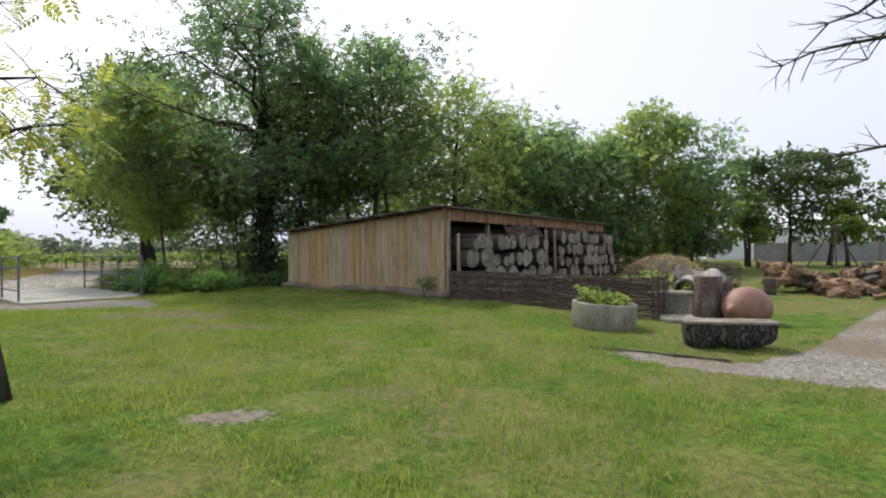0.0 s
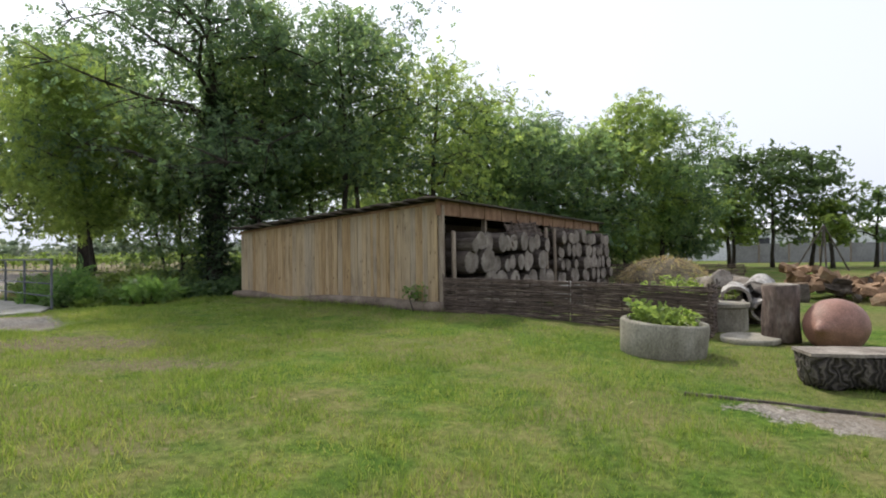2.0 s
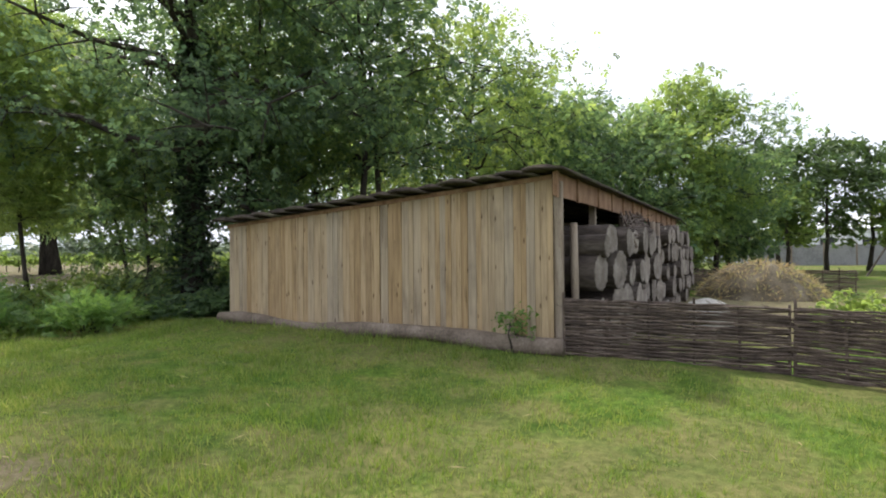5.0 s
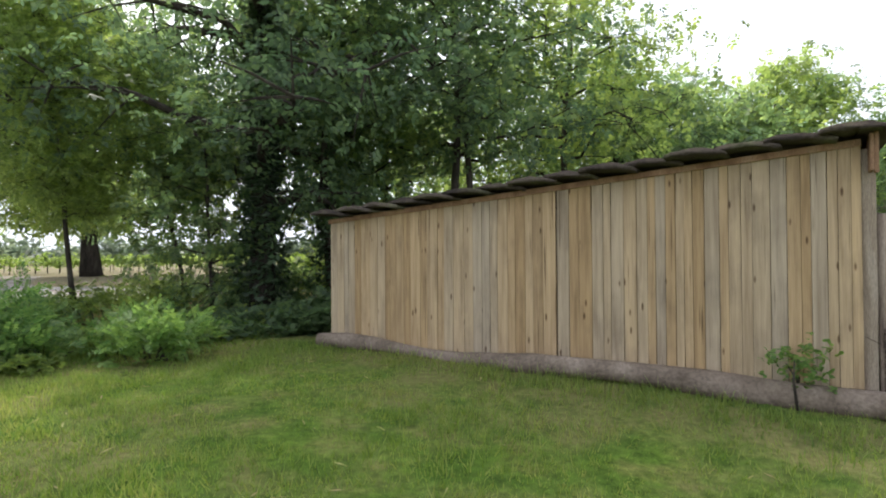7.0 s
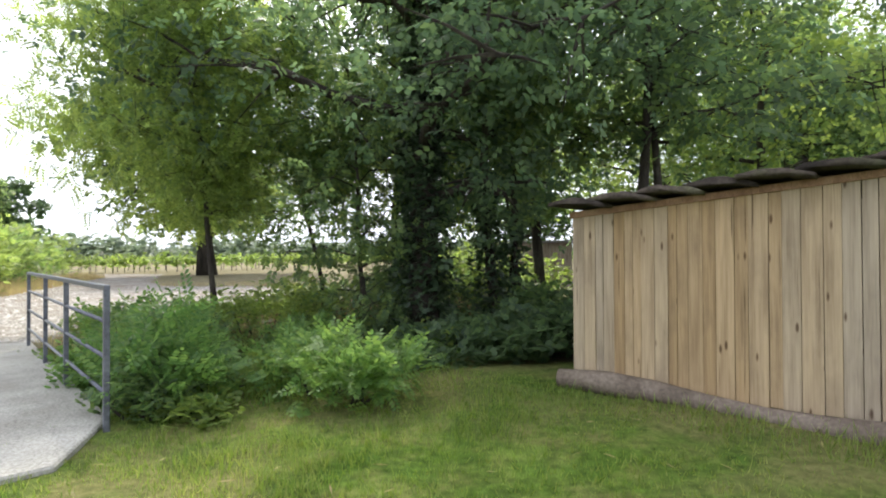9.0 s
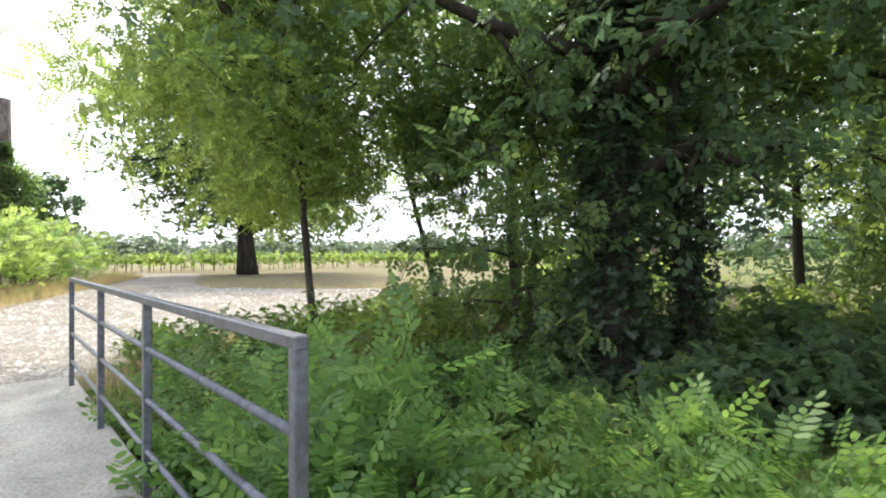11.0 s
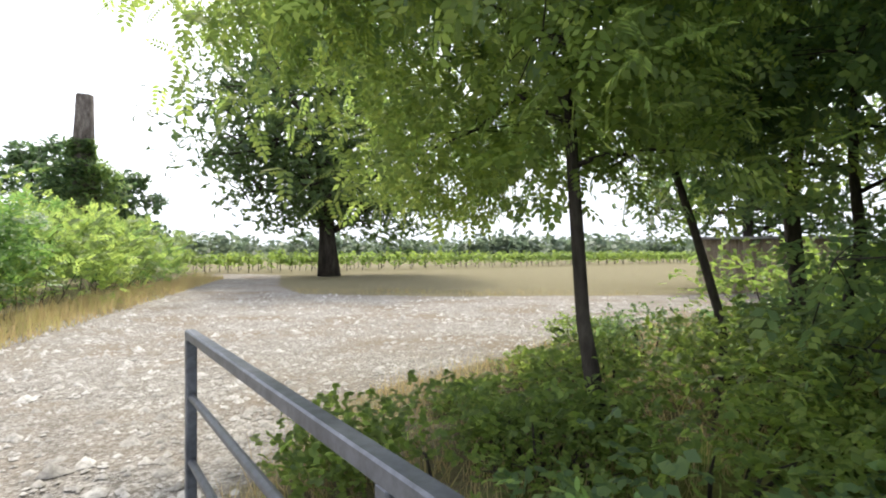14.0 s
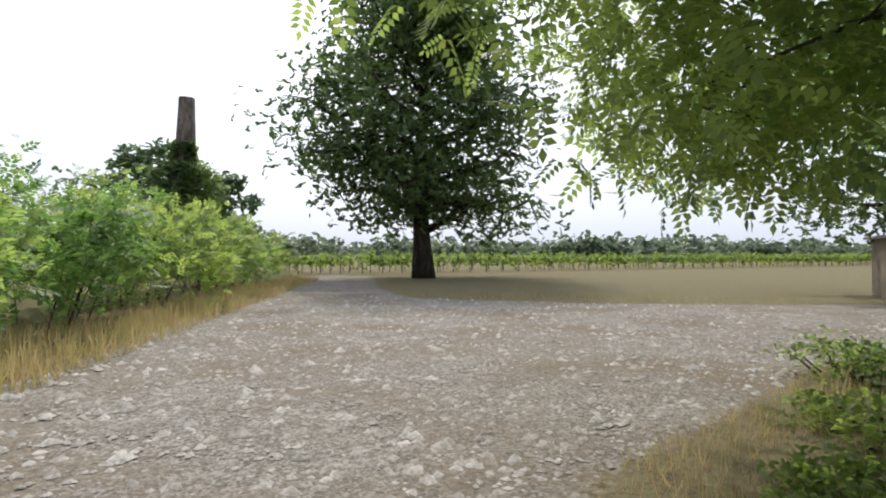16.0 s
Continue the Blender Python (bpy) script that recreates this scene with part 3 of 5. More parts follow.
def tree(name, x, y, h, r, crown_r, crown_from, leaves, seed, leaf=L_ROBINIA, size=0.3, kind="sparse", lean=(0, 0), label="", limbs=9, bark=M_TRUNK,
         clump=0.75, category="tree", group="", droop=0.25, ivy=0, ivy_to=6.0, flat=1.0, base=None, bias=(0.0, 0.0), floor=-9.0, heavy=0.0):
    """A tapered trunk, limbs with twigs, and a crown of leaf sprays in clumps round the twigs."""
    rnd = np.random.default_rng(seed)
    pr = random.Random(seed)
    crown_r *= 0.62
    z0 = (tz(x, y) if base is None else base) - 0.05
    ob = thing(name, pose(x, y, z0), label or "leafy deciduous tree with a dark furrowed trunk", category, group)
    n = 9
    pts, rad = [], []
    wx = wy = 0.0
    for i in range(n):
        f = i / (n - 1)
        wx += pr.uniform(-0.012, 0.012) * h if i else 0
        wy += pr.uniform(-0.012, 0.012) * h if i else 0
        pts.append(Vector((lean[0] * f * h + wx, lean[1] * f * h + wy, f * h * 0.9)))
        rad.append(r * (1.25 if i == 0 else 1) * (1 - 0.88 * f))
    V, F = tube(pts, rad, 10, True, 0.06, pr)
    mesh_obj("trunk", V, F, bark, ob, True)

    def along(f):
        k = min(int(f * (n - 1)), n - 2)
        return pts[k].lerp(pts[k + 1], f * (n - 1) - k)

    tips, twigs = [], []
    for i in range(limbs):
        f = crown_from + (0.97 - crown_from) * (i + pr.random() * 0.7) / limbs
        a = i * 2.399 + pr.uniform(-0.4, 0.4)
        p0 = along(f)
        g = (f - crown_from) / (1 - crown_from)
        reach = crown_r * (0.55 + 0.75 * math.sin(math.pi * min(1, 0.18 + 0.82 * g))) * pr.uniform(0.7, 1.1)
        if g > 0.8:
            reach *= 0.7
        reach *= max(0.25, 1 + bias[0] * math.cos(a) + bias[1] * math.sin(a))
        rise = reach * pr.uniform(0.15, 0.7) * flat
        lp = [p0]
        for k in range(1, 5):
            t = k / 4
            lp.append(p0 + Vector((math.cos(a) * reach * t, math.sin(a) * reach * t, rise * t - droop * reach * t * t)) + Vector([pr.uniform(-0.08, 0.08) * reach for _ in range(3)]))
        rr = max(0.018, r * 0.5 * (1 - f * 0.75))
        v, q = tube(lp, [rr * (1 - 0.8 * k / 4) for k in range(5)], 6)
        limb = mesh_obj("limb", v, q, bark, ob, True)
        for k in range(1, 5):
            for _ in range(4 if k > 1 else 2):
                d = Vector([pr.gauss(0, 1) for _ in range(3)])
                d.z = d.z * 0.6 - droop * 0.4
                L = reach * pr.uniform(0.18, 0.42)
                e = lp[k] + d.normalized() * L
                tips.append((e, d.normalized()))
                tips.append((lp[k].lerp(e, 0.6), d.normalized()))
                twigs.append(tube([lp[k], lp[k].lerp(e, 0.5) + Vector((0, 0, 0.04 * L)), e], [rr * 0.3, rr * 0.2, 0.004], 4, False))
    V, F = join(twigs)
    tagged(mesh_obj("branchwork", V, F, bark, ob), kind="stuff")
    T = np.array([t[0] for t in tips])
    TD = np.array([t[1] for t in tips])
    # more leaves on the side that the crown leans to
    side = np.array(bias) / (math.hypot(*bias) + 1e-6)
    flatT = T[:, :2] - np.array(lean) * T[:, 2:3]
    w = 1 + heavy * np.clip(flatT @ side / max(crown_r, 0.1), 0, 1)
    k = rnd.choice(len(T), leaves, p=w / w.sum())
    spread = clump * crown_r * 0.28
    ball = rnd.normal(0, 1, (leaves, 3))
    ball *= (rnd.random(leaves) ** 0.4 * 1.7 / np.linalg.norm(ball, axis=1))[:, None]
    P = T[k] + ball * np.array([spread, spread, spread * 0.7])
    D = TD[k] * 0.7 + rnd.normal(0, 0.8, (leaves, 3)) + np.array([0, 0, -droop])
    ok = P[:, 2] > floor
    P, D = P[ok], D[ok]
    foliage("crown", P, D, size, kind, leaf, ob, rnd)
    if ivy:
        f = rnd.random(ivy) ** 0.8 * min(1, ivy_to / (0.9 * h))
        ki = np.minimum((f * (n - 1)).astype(int), n - 2)
        pa = np.array([p[:] for p in pts])
        ra = np.array(rad)
        w = (f * (n - 1) - ki)[:, None]
        c = pa[ki] * (1 - w) + pa[ki + 1] * w
        rr = ra[ki] * (1 - w[:, 0]) + ra[ki + 1] * w[:, 0]
        ang = rnd.random(ivy) * 2 * np.pi
        out = np.stack([np.cos(ang), np.sin(ang), np.zeros(ivy)], 1)
        P = c + out * (rr + np.abs(rnd.normal(0.02, 0.07, ivy)) * (1 + 1.2 * np.sin(f * 9) ** 2))[:, None]
        D = out * 0.8 + rnd.normal(0, 0.5, (ivy, 3)) + np.array([0, 0, -0.5])
        foliage("ivy", P, D, 0.17, "broad", L_IVY, ob, rnd)
    return ob


def shrub(name, x, y, rx, ry, h, leaves, seed, leaf=L_ROBINIA, size=0.2, kind="sparse", label="", category="shrub", group="", rot=0.0, stems=10, lift=0.0, base=None, top=0.35):
    """Stems from one root and leaf sprays through an uneven mound."""
    rnd = np.random.default_rng(seed)
    pr = random.Random(seed)
    z0 = tz(x, y) if base is None else base
    ob = thing(name, pose(x, y, z0 - 0.03, 0, 0, rot), label or "leafy green shrub with thin woody stems", category, group)
    st, tips = [], []
    for i in range(stems):
        a, q = pr.uniform(0, 6.28), math.sqrt(pr.random())
        e = Vector((math.cos(a) * rx * q, math.sin(a) * ry * q, h * pr.uniform(0.6, 1.0) * (1 - 0.45 * q)))
        b0 = Vector((e.x * 0.55, e.y * 0.55, 0))
        st.append(tube([b0, b0.lerp(e, 0.5) + Vector((pr.uniform(-0.1, 0.1), pr.uniform(-0.1, 0.1), 0.05)), e], [0.016, 0.011, 0.004], 5, False))
        tips.append(e)
    V, F = join(st)
    tagged(mesh_obj("stem", V, F, M_TRUNK, ob), kind="stuff")
    nc = max(8, int(6 + 5 * rx * ry))
    C = []
    for _ in range(nc):
        a, q = pr.uniform(0, 6.28), math.sqrt(pr.random())
        C.append((math.cos(a) * rx * q, math.sin(a) * ry * q, h * (1 - top * q * q) * pr.uniform(0.25 + lift, 0.95)))
    C = np.array(C + [tuple(t) for t in tips])
    k = rnd.integers(0, len(C), leaves)
    sp = 0.16 * (rx + ry) / 2 + 0.08
    ball = rnd.normal(0, 1, (leaves, 3))
    ball *= (rnd.random(leaves) ** 0.4 * 1.6 / np.linalg.norm(ball, axis=1))[:, None]
    P = C[k] + ball * np.array([sp, sp, min(sp, h * 0.2)])
    P[:, 2] = np.abs(P[:, 2]) + 0.02
    D = rnd.normal(0, 0.7, (leaves, 3)) + np.stack([P[:, 0] / rx, P[:, 1] / ry, np.full(leaves, 0.35)], 1)
    foliage("foliage", P, D, size, kind, leaf, ob, rnd, 0.35)
    return ob


# ---- shed ----
SA, SB = Vector((-4.75, 17.14)), Vector((0.03, 14.03))
U = (SB - SA).normalized()                    # along the plank wall
N = Vector((0.575, 0.818)).normalized()       # along the open side, away from the lawn
WALL_L = (SB - SA).length
SHED_L = 12.0
EAVE, RIDGE = 1.79, 2.24


def at(a, s, z):
    """Place in the shed: a along the plank wall, s along the open side."""
    p = SA + U * a + N * s
    return Vector((p.x, p.y, z))


def roof_z(a):
    return EAVE + (RIDGE - EAVE) * a / WALL_L


def slab_between(p, q, w, t, up=Vector((0, 0, 1)), bevel=0.004):
    """A board from p to q, w wide across and t thick towards up."""
    d = (q - p)
    L = d.length
    d.normalize()
    side = d.cross(up).normalized()
    n2 = side.cross(d)
    bm = box_bm(L, w, t, (L / 2, 0, 0), bevel)
    m = Matrix((d, side, n2)).transposed().to_4x4()
    m.translation = p
    bm.transform(m)
    return bm


shed = thing("shed", pose(0, 0, 0), "long low timber shed with pale plank end wall, slab roof", "shed")
pr = random.Random(11)
wall = part("plank_wall", slab_between(at(0.03, 0.05, 0.98), at(WALL_L - 0.03, 0.05, 1.0), 0.02, 1.55, bevel=0), M_OLDWOOD, shed, "wall of upright pale pine planks")
a = 0.0
while a < WALL_L - 0.03:
    w = min(pr.choice((0.075, 0.09, 0.1, 0.115, 0.125, 0.14)), WALL_L - a)
    z0 = 0.17 - 0.03 * a / WALL_L + pr.uniform(-0.01, 0.01)
    z1, z2 = roof_z(a) - 0.05, roof_z(a + w) - 0.05
    gap, th, off = 0.0008, 0.022, pr.uniform(-0.004, 0.003)
    prof = [(a + gap, 0.0), (a + gap + 0.002, -th), (a + w - gap - 0.002, -th), (a + w - gap, 0.0)]
    V = []
    for zz in (0, 1):
        for (aa, ss) in prof:
            V.append(at(aa + (pr.uniform(-0.003, 0.003)), ss + off, z0 if zz == 0 else z1 + (z2 - z1) * (aa - a) / w))
    F = [(0, 1, 5, 4), (1, 2, 6, 5), (2, 3, 7, 6), (3, 0, 4, 7), (3, 2, 1, 0), (4, 5, 6, 7)]
    mesh_obj("plank", V, F, M_PLANK, wall)
    a += w + (0.016 if a < 3.06 <= a + w else 0.0)      # one open joint
# batten under the roof edge
part("top_batten", slab_between(at(-0.02, -0.035, EAVE - 0.05), at(WALL_L, -0.035, RIDGE - 0.05), 0.02, 0.06), M_FASCIA, shed)
part("corner_post", slab_between(at(WALL_L + 0.05, 0.06, -0.2), at(WALL_L + 0.05, 0.06, RIDGE - 0.1), 0.1, 0.1, N.to_3d()), M_OLDWOOD, shed)
# crooked base log along the foot of the wall
pts, rad = [], []
for i in range(15):
    f = i / 14
    pts.append(at(-0.08 + (WALL_L + 0.22) * f, -0.15 + 0.05 * math.sin(f * 9), 0.16 - 0.08 * f + 0.04 * math.sin(f * 11 + 1)))
    rad.append(0.085 + 0.045 * f + 0.018 * math.sin(f * 17))
V, F = tube(pts, rad, 12, True, 0.05, pr)
mesh_obj("base_log", V, F, M_LOGBEAM, shed, True)
# hidden walls close the shed
for nm, p, q in (("side_wall", at(0.04, 0.1, 0.85), at(0.04, SHED_L, 0.85)), ("back_wall", at(0.1, SHED_L, 0.9), at(WALL_L, SHED_L, 0.9)), ("inner_wall", at(WALL_L - 1.6, 0.2, 1.0), at(WALL_L - 1.6, SHED_L - 0.1, 1.0))):
    part(nm, slab_between(p, q, 0.03, 1.85), M_OLDWOOD, shed)
# lapped bark slabs of the roof, ends over the plank wall
NS = 15
for i in range(NS):
    a0 = -0.12 + (WALL_L + 0.22) * i / NS
    wd = (WALL_L + 0.22) / NS * 1.32
    ext = -0.24 + pr.uniform(-0.10, 0.08)
    z = roof_z(a0 + wd / 2) + 0.035
    tilt = pr.uniform(0.02, 0.05)
    prof = []
    for k in range(9):
        f = k / 8
        prof.append((a0 + wd * f, z + (roof_z(wd) - roof_z(0)) * (f - 0.5) * 0.3 + 0.045 * math.sin(math.pi * f) + tilt * (f - 0.5) * -1))
    under = [(aa, zz - 0.035 - 0.02 * math.sin(math.pi * j / 8)) for j, (aa, zz) in enumerate(prof)]
    ring = prof + under[::-1]
    V, F, R = [], [], len(ring)
    for j, s in enumerate((ext, 0.4, 3.0, 6.0, 9.0, SHED_L + 0.2)):
        for (aa, zz) in ring:
            V.append(at(aa + pr.uniform(-0.012, 0.012), s, zz + pr.uniform(-0.008, 0.008)))
    for j in range(5):
        for k in range(R):
            k2 = (k + 1) % R
            F.append((j * R + k, j * R + k2, (j + 1) * R + k2, (j + 1) * R + k))
    F += [tuple(range(R - 1, -1, -1)), tuple(range(5 * R, 6 * R))]
    mesh_obj("roof_slab", V, F, M_ROOF, shed, True)
# fascia boards over the open side with battens, and posts
s = -0.16
fa = WALL_L + 0.06
while s < SHED_L:
    L = pr.choice((0.8, 1.05, 1.2, 0.95))
    e = min(s + L, SHED_L + 0.1)
    part("fascia_board", slab_between(at(fa, s, RIDGE - 0.15), at(fa + pr.uniform(-0.01, 0.01), e - 0.008, RIDGE - 0.15 + pr.uniform(-0.01, 0.01)), 0.03, 0.30), M_FASCIA, shed)
    part("batten", slab_between(at(fa + 0.03, s + 0.04, RIDGE - 0.32), at(fa + 0.03, s + 0.04, RIDGE + 0.01), 0.03, 0.07, N.to_3d()), M_FASCIA, shed)
    s = e
part("roof_edge", slab_between(at(fa + 0.02, -0.3, RIDGE + 0.03), at(fa + 0.02, SHED_L + 0.2, RIDGE + 0.03), 0.22, 0.035), M_ROOF, shed)
for s in (2.3, 4.6, 5.6, 8.0, 10.2, 11.9):
    part("post", slab_between(at(WALL_L - 0.08, s, -0.3), at(WALL_L - 0.08, s, RIDGE - 0.2), 0.1, 0.1, N.to_3d()), M_OLDWOOD, shed)


# ---- stacked logs ----
def log_thing(r, L, seed, name="log", bark=M_LOGBARK, cut=M_CUT):
    """A sawn log along x, its cut ends ringed and a little uneven."""
    q = random.Random(seed)
    ob = thing(name, pose(0, 0, 0), "weathered sawn log with furrowed bark and grey cut end", "log", "logs stacked in the shed")
    k = 28
    lump = [q.uniform(-0.09, 0.07) for _ in range(7)]
    amp = [1 + lump[i // 4] * (1 - i % 4 / 4) + lump[(i // 4 + 1) % 7] * (i % 4 / 4) + (q.uniform(0.0, 0.05) if i % 2 else q.uniform(-0.11, -0.03)) for i in range(k)]
    V, F = [], []
    rows = 7
    for j in range(rows):
        x = -L / 2 + L * j / (rows - 1)
        for i in range(k):
            w = 2 * math.pi * i / k
            rr = r * amp[i] * (1 + q.uniform(-0.035, 0.035))
            V.append((x, math.cos(w) * rr, math.sin(w) * rr))
    for j in range(rows - 1):
        for i in range(k):
            i2 = (i + 1) % k
            F.append((j * k + i, j * k + i2, (j + 1) * k + i2, (j + 1) * k + i))
    mesh_obj("bark", V, F, bark, ob, True)
    for sgn in (1, -1):
        V = [(sgn * (L / 2 + q.uniform(0, 0.012)), 0, 0)]
        F = []
        for ring in (0.5, 0.88, 1.0):
            for i in range(k):
                w = 2 * math.pi * i / k
                V.append((sgn * (L / 2 + (0.006 if ring < 0.95 else 0) + q.uniform(-0.003, 0.003)), math.cos(w) * r * amp[i] * ring, math.sin(w) * r * amp[i] * ring))
        for i in range(k):
            i2 = (i + 1) % k
            F.append((0, 1 + i, 1 + i2))
            for g in (0, 1):
                F.append((1 + g * k + i, 1 + (g + 1) * k + i, 1 + (g + 1) * k + i2, 1 + g * k + i2))
        mesh_obj("cut_end", V, F, cut, ob)
    return ob


protos = [log_thing(r, L, 40 + i) for i, (r, L) in enumerate(((0.27, 1.05), (0.235, 1.0), (0.21, 1.1), (0.19, 0.95), (0.16, 1.0), (0.24, 0.9)))]
prad = [0.27, 0.235, 0.21, 0.19, 0.16, 0.24]
uang = math.degrees(math.atan2(U.y, U.x))
used = set()


def place_log(a, s, z, k, yaw=0.0):
    p = at(a, s, z)
    # the roll goes about the log's own length
    m = Matrix.Translation(p) @ Matrix.Rotation(radians(uang + yaw + pr.uniform(-7, 7)), 4, "Z") @ Matrix.Rotation(pr.uniform(0, 6.28), 4, "X")
    if k not in used:
        used.add(k)
        protos[k].matrix_basis = m
    else:
        copy_thing(protos[k], m)


def stack(s0, s1, zbase, top, big):
    z, row = zbase, 0
    while z < top:
        s = s0 + (0.12 if row % 2 else 0)
        rmax = 0.2
        while s < s1:
            k = pr.choice(big)
            if row < 2 and s == s0:
                k = 1
            if row > 1 and s == s0 and big[0] == 0:
                k = 0
            r = prad[k]
            place_log(WALL_L + 0.0 + pr.uniform(-0.12, 0.12), s + r, z + r + pr.uniform(-0.04, 0.04), k, -7)
            s += 2 * r * 0.97
            rmax = max(rmax, r)
        z += rmax * 1.75
        row += 1


stack(0.42, 5.0, -0.25, 1.4, (0, 1, 2, 3, 5, 4, 3))
stack(6.1, 11.8, -0.25, 1.45, (1, 2, 3, 3, 4))
# upright stakes that hold the stacks
for s, hh in ((0.36, 1.62), (5.25, 1.85), (5.95, 1.85), (11.95, 1.6)):
    p = at(WALL_L + (0.16 if s < 1 else 0.4), s, -0.3)
    st = thing("stake", pose(*p), "upright split stake holding the log stack", "stake", "stakes beside the log stacks")
    V, F = tube([(0, 0, 0), (0.01, 0.0, hh / 2 + 0.15), (0.0, 0.01, hh + 0.3)], [0.06, 0.055, 0.05], 7, True, 0.1, pr)
    mesh_obj("pole", V, F, M_OLDWOOD, st, True)


# ---- wattle ----
def wattle(name, p0, p1, h, z0, z1, rows, seed, label, lean=0.0, ends=True):
    """Upright stakes with thin rods woven in and out between them."""
    q = random.Random(seed)
    p0, p1 = Vector(p0), Vector(p1)
    L = (p1 - p0).length
    d = (p1 - p0).normalized()
    nn = Vector((-d.y, d.x))
    ob = thing(name, pose(p0.x, p0.y, 0), label, "fence", "woven wattle hurdles")
    ns = max(3, int(L / 0.42))
    for i in range(ns + 1):
        f = i / ns
        zb = z0 + (z1 - z0) * f
        b = d * (L * f)
        t = nn * lean
        V, F = tube([(b.x, b.y, zb - 0.15), (b.x + t.x + q.uniform(-0.02, 0.02), b.y + t.y, zb + h + q.uniform(-0.02, 0.09))], [0.022, 0.016], 6)
        mesh_obj("stake", V, F, M_WATTLE, ob)
    for r in range(rows):
        fr = (r + 0.5) / rows
        pts, rad = [], []
        st = q.uniform(-0.05, 0.05)
        ph = r % 2
        for k in range(ns * 2 + 1):
            f = k / (ns * 2)
            w = 0.026 * (1 if ((k // 2 + ph) % 2) else -1) if k % 2 == 0 else 0.0
            zz = z0 + (z1 - z0) * f + h * fr + q.uniform(-0.012, 0.012) + st * 0.15
            pxy = d * (L * f) + nn * (w + lean * fr)
            pts.append((pxy.x, pxy.y, zz))
            rad.append(0.0155 * q.uniform(0.75, 1.15))
        if q.random() < 0.5:
            pts[-1] = (pts[-1][0] + d.x * 0.08, pts[-1][1] + d.y * 0.08, pts[-1][2] + q.uniform(-0.02, 0.04))
        V, F = tube(pts, rad, 5)
        mesh_obj("rod", V, F, M_WATTLE, ob)
    for k in range(int(L * 6)):
        f = q.random()
        b = d * (L * f)
        zz = z0 + (z1 - z0) * f + h * q.uniform(0.7, 1.0)
        e = (b.x + d.x * q.uniform(-0.25, 0.25) + nn.x * 0.05, b.y + d.y * q.uniform(-0.25, 0.25) + nn.y * 0.05, zz + q.uniform(-0.06, 0.14))
        V, F = tube([(b.x, b.y, zz), e], [0.006, 0.003], 4)
        mesh_obj("loose_twig", V, F, M_WATTLE, ob)
    return ob


LW = "low wattle fence woven from dark brown willow rods"
wattle("wattle_fence", (0.14, 13.96), (2.45, 13.05), 0.82, -0.16, -0.23, 40, 1, LW)
wattle("wattle_fence", (2.5, 13.03), (4.25, 11.35), 0.82, -0.23, -0.28, 40, 2, LW)
wattle("wattle_fence", (4.28, 11.38), (4.95, 12.25), 0.84, -0.28, -0.28, 30, 3, LW)
wattle("wattle_fence", (8.0, 25.6), (12.4, 23.0), 0.8, -0.15, -0.2, 22, 4, LW)
wattle("wattle_hurdle", tuple(at(WALL_L + 0.55, 2.6, 0))[:2], tuple(at(WALL_L + 0.45, 4.9, 0))[:2], 0.38, 1.45, 1.6, 14, 5, "small wattle hurdle lying over the stacked logs", 0.25)
wattle("wattle_hurdle", tuple(at(WALL_L + 0.35, 6.2, 0))[:2], tuple(at(WALL_L + 0.35, 9.4, 0))[:2], 0.4, 1.5, 1.5, 14, 6, "small wattle hurdle lying over the stacked logs", 0.2)


# ---- things on the lawn ----
def lathe(prof, k=28, wob=0.0, q=None):
    V, F = [], []
    for (r, z) in prof:
        for i in range(k):
            w = 2 * math.pi * i / k
            rr = r * (1 + (q.uniform(-wob, wob) if q else 0))
            V.append((math.cos(w) * rr, math.sin(w) * rr, z))
    for j in range(len(prof) - 1):
        for i in range(k):
            i2 = (i + 1) % k
            F.append((j * k + i, j * k + i2, (j + 1) * k + i2, (j + 1) * k + i))
    F.append(tuple(reversed(range(k))))
    F.append(tuple(range((len(prof) - 1) * k, len(prof) * k)))
    return V, F


q = random.Random(3)
planter = thing("planter", pose(2.86, 10.12, -0.30, 1.5, 3.5, 0), "round stained concrete ring planter with leafy herbs", "planter")
V, F = lathe([(0.53, 0.0), (0.56, 0.03), (0.57, 0.25), (0.58, 0.45), (0.572, 0.48), (0.50, 0.48), (0.485, 0.45), (0.48, 0.40)], 32, 0.006, q)
mesh_obj("ring", V, F, M_MOSSCON, planter, True)
V, F = lathe([(0.485, 0.36), (0.475, 0.40), (0.2, 0.43), (0.01, 0.435)], 24, 0.02, q)
mesh_obj("soil", V, F, M_BARK, planter, True)
rnd = np.random.default_rng(8)
P = np.stack([rnd.normal(-0.05, 0.24, 420), rnd.normal(0, 0.22, 420), 0.42 + rnd.random(420) * 0.2], 1)
P = P[np.hypot(P[:, 0], P[:, 1]) < 0.46]
D = np.stack([P[:, 0] * 2, P[:, 1] * 2, np.full(len(P), 0.5)], 1) + rnd.normal(0, 0.4, (len(P), 3))
tall = P[:, 0] < -0.15
P[tall, 2] += 0.12 * rnd.random(tall.sum())
tagged(foliage("herb_cluster", P, D, 0.13, "broad", L_LIGHT, planter, rnd), kind="stuff")

